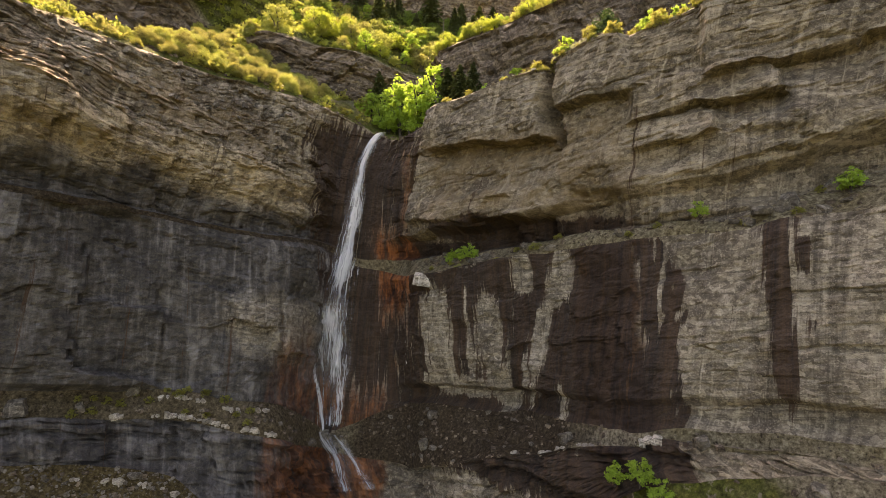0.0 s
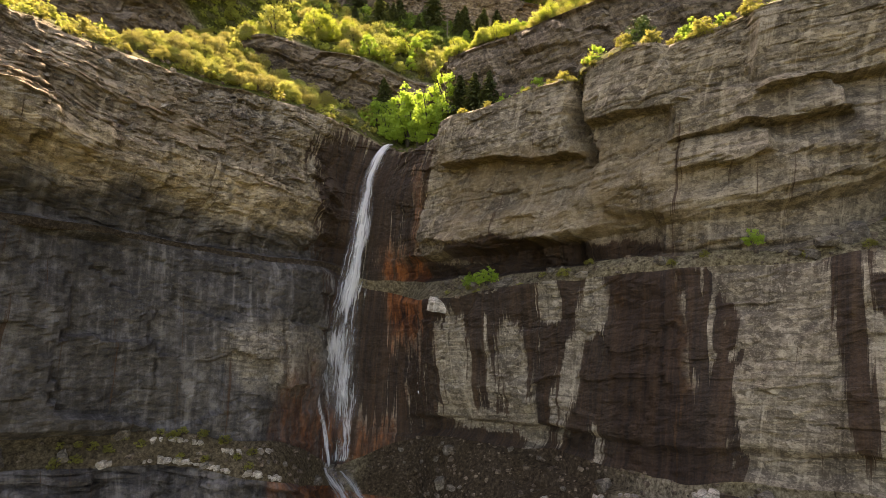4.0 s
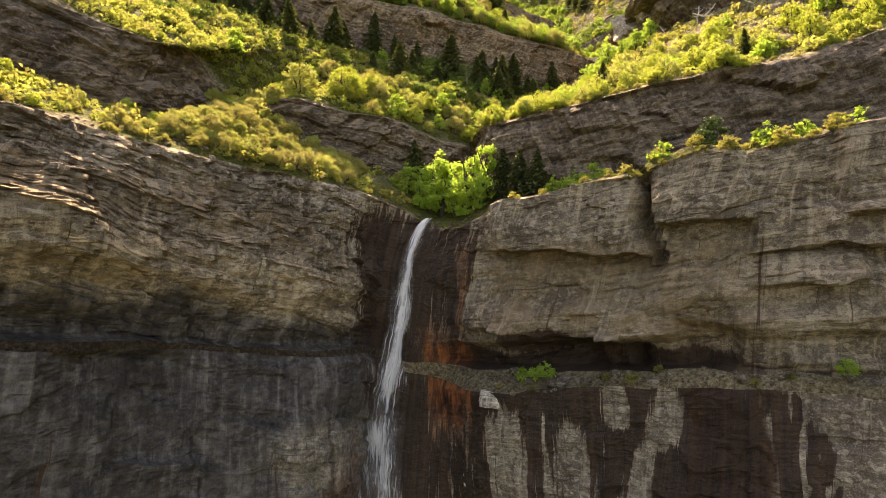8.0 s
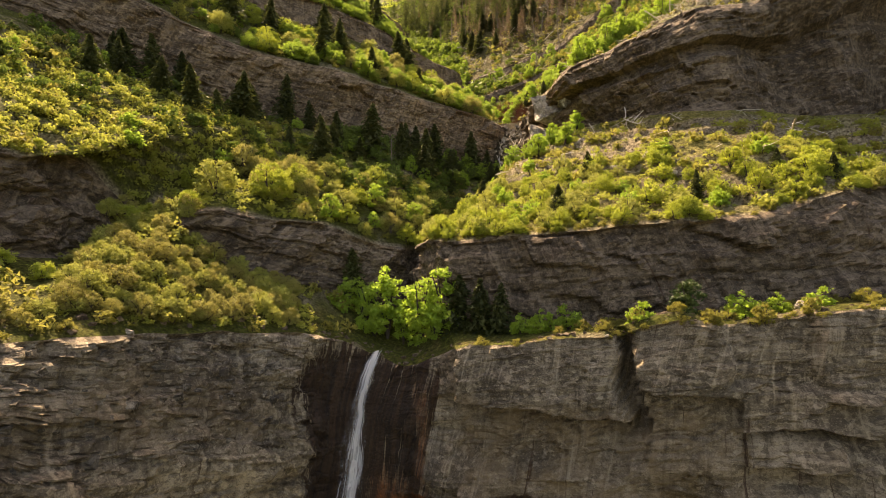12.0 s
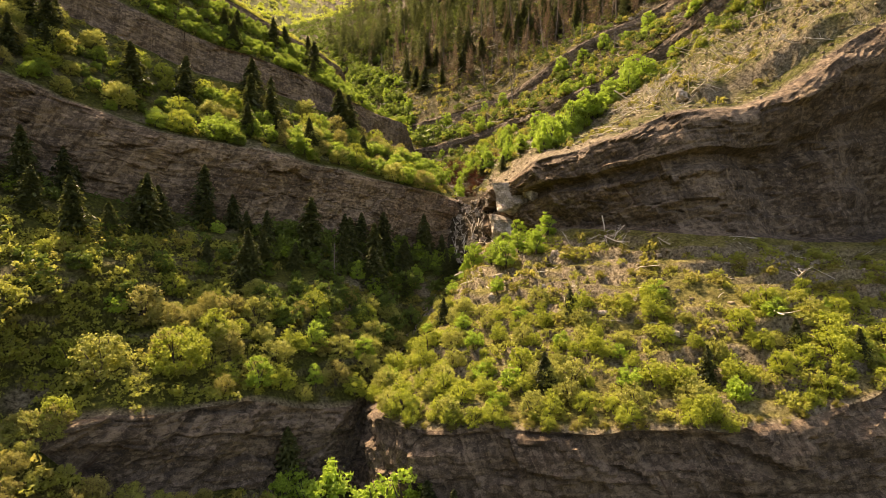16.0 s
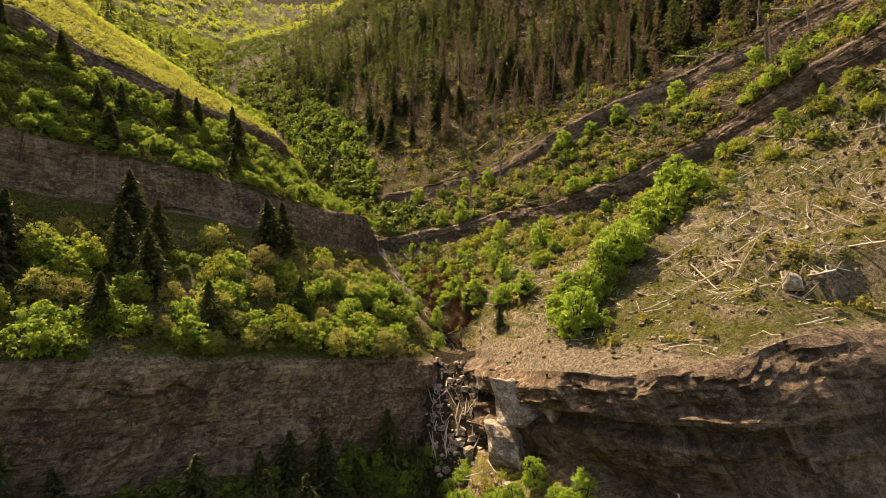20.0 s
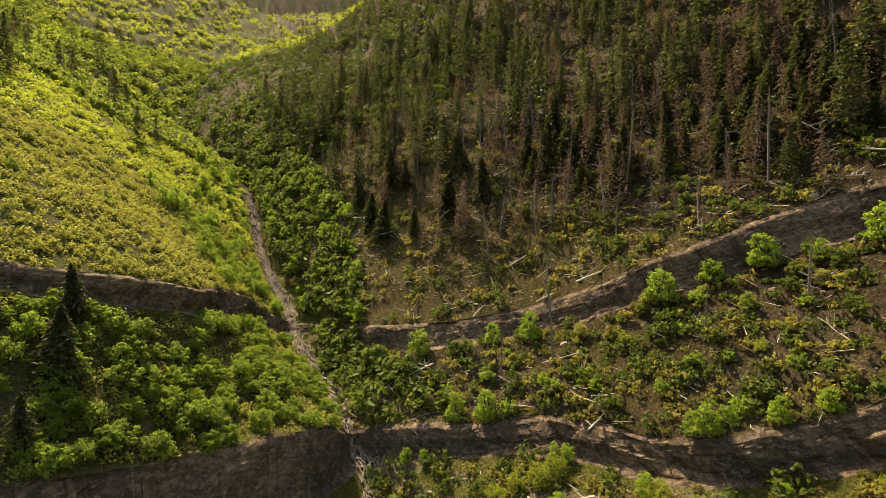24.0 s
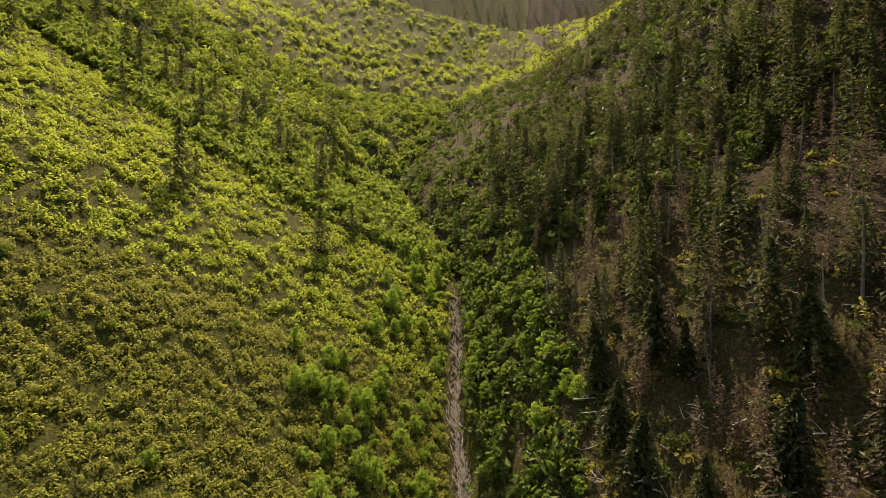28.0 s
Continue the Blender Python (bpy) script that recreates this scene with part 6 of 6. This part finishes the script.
# ================= loose rock =================
def boulder_mesh(seed, size, flat=0.7):
    """A broken block of bedded limestone: a split slab with chipped faces."""
    rng = np.random.RandomState(seed)
    bm = bmesh.new()
    bmesh.ops.create_cube(bm, size=1.7)
    bmesh.ops.subdivide_edges(bm, edges=bm.edges[:], cuts=6, use_grid_fill=True)
    co = np.array([v.co[:] for v in bm.verts])
    for i in range(9):
        d = rng.normal(size=3)
        d /= np.linalg.norm(d)
        ex = np.maximum(co @ d - rng.uniform(0.72, 0.98), 0)
        co = co - ex[:, None] * d
    co = co + fbm(co, 0.9, seed, 3)[:, None] * co * 0.22 + np.stack([vnoise(co, 0.35, seed + k) for k in (5, 6, 7)], -1) * 0.06
    co = co * np.array([1.0, rng.uniform(0.65, 0.9), flat]) * size
    for v, c in zip(bm.verts, co):
        v.co = c
    me = bpy.data.meshes.new("boulder")
    bm.to_mesh(me)
    bm.free()
    me.materials.append(boulder_mat)
    return me


boulder_mat = rock_material("pale_limestone", (0.66, 0.57, 0.44), (0.5, 0.42, 0.31), (0.28, 0.225, 0.165), bedded=False)
bmeshes = [boulder_mesh(s, 1.0, f) for s, f in ((1, 0.6), (2, 0.75), (3, 0.5), (4, 0.8))]
slope_rock = rock_material("weathered_brown_limestone", (0.44, 0.36, 0.23), (0.29, 0.228, 0.138), (0.14, 0.105, 0.06), bedded=False)
grey_rock = rock_material("fallen_grey_limestone", (0.3, 0.25, 0.18), (0.18, 0.145, 0.1), (0.09, 0.07, 0.05), bedded=False)
grey_meshes = [m.copy() for m in bmeshes]
for m in grey_meshes:
    m.materials[0] = grey_rock


def boulder(p, size, seed, label="pale limestone boulder resting on the slope", meshes=bmeshes, spin=None):
    rng = np.random.RandomState(seed)
    ob = tagged(new("boulder", meshes[seed % 4]), label, "boulder", "loose boulders")
    ob.matrix_basis = pose(p[0], p[1], p[2] + size * 0.2, rng.uniform(-12, 12), rng.uniform(-12, 12), rng.uniform(0, 360) if spin is None else spin) @ Matrix.Diagonal((size, size, size, 1))


for i, (p, sz, rz) in enumerate([((36.6, 120.5, 94.4), 4.6, 20), ((34.9, 122.6, 89.2), 3.9, 35), ((39.2, 127.5, 96.6), 3.4, 70), ((37.2, 116.0, 97.2), 3.2, 10), ((32.4, 118.5, 85.6), 2.0, 50), ((30.6, 112.6, 84.8), 1.7, 0),
                                 ((36.5, 130.5, 95.2), 1.4, 0), ((54.5, 97.5, 111.4), 1.5, 30), ((22.0, 104.5, 78.0), 1.8, 30), ((19.5, 100.5, 75.5), 1.6, 60), ((24.5, 107.5, 80.8), 1.5, 15), ((-2.8, 73.2, 30.6), 1.3, 0)]):
    boulder(p, sz, i * 4 + (1, 3, 1, 3, 0, 2, 1, 3, 0, 2, 1, 3)[i], "large pale limestone block in the stream gully", spin=rz)

# rubble chute that fills the notch where the stream cuts the third cliff
gu, gv = np.meshgrid(np.linspace(0, 1, 16), np.linspace(0, 1, 30))
quad = np.array([(34.0, 147.0, 98.6), (42.0, 134.0, 98.6), (27.0, 132.0, 80.5), (33.0, 118.5, 82.0)])
CHUTE = (quad[0] * ((1 - gu) * (1 - gv))[..., None] + quad[1] * (gu * (1 - gv))[..., None] + quad[2] * ((1 - gu) * gv)[..., None] + quad[3] * (gu * gv)[..., None])
CHUTE[..., 2] += fbm(CHUTE, 3.0, 141, 3) * 1.2 - 1.6 * np.sin(gu * np.pi) * 0.5 - 2.5 * smooth(0.75, 1.0, gv)
tagged(new("gully_bed", grid_mesh("gully_bed", CHUTE, soil_mat, {"grass": gu * 0, "stony": gu * 0 + 1, "rocky": gu * 0 + 0.5, "damp_shade": gu * 0, "litter": gu * 0 + 0.85})), "steep chute of brown rubble in the stream gully", "rubble", kind="structure")
bs = np.concatenate([spots("bench_d", 26, 501, "right", (0.02, 0.95), (38, 90, 65, 170)), spots("hill_1", 22, 502, "right", (0, 0.9), (50, 120, 80, 260)), spots("bench_c", 18, 503, "right", (0.3, 0.98), (5, 60, 50, 130)),
                     spots("foot", 30, 504, "both", (0.75, 1), (-45, 36, 25, 80)), spots("a_ledge", 34, 505, "both", (0, 1), (-45, 34, 30, 85)), spots("a_seam", 46, 508, "right", (0, 1), (-4, 44, 25, 85)), spots("bench_b", 8, 506, "both", (0.0, 1), (-40, 40, 30, 100)),
                     spots("bench_e", 14, 507, "right", (0, 1), (46, 110, 70, 230))])
for i, p in enumerate(bs):
    low = p[2] < 50
    boulder(p, 0.25 + (0.9 if low else 0.55) * ((i * 37) % 100 / 100) ** 2, i + 20, "brown-grey limestone block fallen on the ledge" if low else "pale limestone boulder resting on the slope", grey_meshes if low else bmeshes)


# blocks that line the broken ledges below the walls
brng = np.random.RandomState(88)
for band, row, x0, x1, n in (("a_ledge", 1, -38, -21, 26), ("a_ledge", 2, 7, 20, 18), ("a_ledge", 8, -36, -22, 14), ("foot", -2, -40, -24, 16)):
    P = SLOPE[band][row]
    P = P[(P[:, 0] > x0) & (P[:, 0] < x1) & (P[:, 1] > 30)]
    for p in P[brng.choice(len(P), n, replace=False)]:
        boulder(p - np.array([0, 0, 0.1]), brng.uniform(0.25, 0.6), brng.randint(400), "squared pale limestone block on the broken ledge")


# small stones and rubble
damp_rock = rock_material("damp_brown_limestone", (0.3, 0.225, 0.145), (0.17, 0.12, 0.077), (0.075, 0.052, 0.034), bedded=False)
def rubble(name, label, places, mat, size, seed):
    rng = np.random.RandomState(seed)
    base = np.array([(x, y, z) for x in (-1, 1) for y in (-1, 1) for z in (-1, 1)], dtype=float)
    quads = np.array([(0, 1, 3, 2), (4, 6, 7, 5), (0, 4, 5, 1), (2, 3, 7, 6), (0, 2, 6, 4), (1, 5, 7, 3)])
    n = len(places)
    V = base[None] * rng.uniform(0.55, 1.0, (n, 8, 3)) * (size[0] + (size[1] - size[0]) * rng.rand(n, 1, 1) ** 3) * rng.uniform(0.5, 1.0, (n, 1, 3))
    a = rng.uniform(0, 6.28, n)
    b = rng.uniform(-0.5, 0.5, n)
    V = np.stack([V[..., 0] * np.cos(b)[:, None] + V[..., 2] * np.sin(b)[:, None], V[..., 1], -V[..., 0] * np.sin(b)[:, None] + V[..., 2] * np.cos(b)[:, None]], -1)
    V = np.stack([V[..., 0] * np.cos(a)[:, None] - V[..., 1] * np.sin(a)[:, None], V[..., 0] * np.sin(a)[:, None] + V[..., 1] * np.cos(a)[:, None], V[..., 2] * 0.7], -1) + places[:, None]
    F = (quads[None] + 8 * np.arange(n)[:, None, None]).reshape(-1, 4)
    tagged(new(name, raw_mesh(name, V.reshape(-1, 3), F, mat)), label, "stones", kind="stuff")


rubble("slope_stones", "small pale stones strewn over the bare brown slope", np.concatenate([spots("bench_d", 3600, 701, "right", (0.0, 0.98), (36, 95, 60, 180)), spots("hill_1", 1500, 702, "right", (0, 0.8), (50, 120, 70, 260)), spots("bench_e", 900, 703, "right", (0, 1), (46, 112, 60, 228)),
                                                     spots("bench_c", 1100, 704, "right", (0.4, 1), (2, 60, 50, 130))]), slope_rock, (0.08, 0.5), 21)
flat_chute = CHUTE[2:-2, 2:-2].reshape(-1, 3)
rubble("chute_stones", "pale and brown stones in the stream gully", flat_chute[np.random.RandomState(31).randint(0, len(flat_chute), 420)] + np.random.RandomState(32).normal(0, 0.35, (420, 3)), boulder_mat, (0.15, 0.9), 24)
Vs, Fs, o = [], [], 0
for p in flat_chute[rng.randint(0, len(flat_chute), 110)]:
    a, L, r = rng.normal() * 0.6 + 1.1, rng.uniform(1.0, 4.5), rng.uniform(0.05, 0.13)
    dr = np.array([math.cos(a) * 0.6, math.sin(a) * 0.6, 0.75 + rng.normal() * 0.2])
    c = p + rng.normal(size=3) * 0.4 + np.array([0, 0, 0.45])
    V, F, cap = tube([c - dr * L / 2, c + rng.normal(size=3) * 0.1, c + dr * L / 2], [r, r * 0.8, r * 0.5], 5)
    Vs.append(V)
    Fs.append(F + o)
    o += len(V)
tagged(new("jammed_driftwood", raw_mesh("jammed_driftwood", np.concatenate(Vs), np.concatenate(Fs), deadwood)), "bleached driftwood logs jammed in the rocky chute", "driftwood", kind="stuff")
brow = CLIFF_P["cliff_4"][6:-4, :NL - 60].reshape(-1, 3)
brow = brow[(brow[:, 0] > -75) & (brow[:, 0] < -22)]
rubble("brow_stones", "broken brown stones lying on the ledges of the brow", brow[np.random.RandomState(33).choice(len(brow), 420)], grey_rock, (0.12, 0.7), 25)
rubble("talus", "grey-brown gravel fan at the foot of the wall", spots("foot", 2600, 715, "left", (0.7, 1), (-60, -28, 20, 80)), grey_rock, (0.08, 0.4), 23)
rubble("ledge_rubble", "broken brown rubble below the wet wall", np.concatenate([spots("a_ledge", 600, 711, "both", (0, 1), (-48, 34, 28, 86)), spots("foot", 1500, 712, "both", (0.6, 1), (-48, 36, 20, 80)), spots("a_seam", 420, 713, "right", (0, 1), (-4, 44, 25, 86)),
                                                     spots("bench_b", 500, 714, "both", (0, 0.3), (-60, 44, 30, 100))]), damp_rock, (0.08, 0.5), 22)
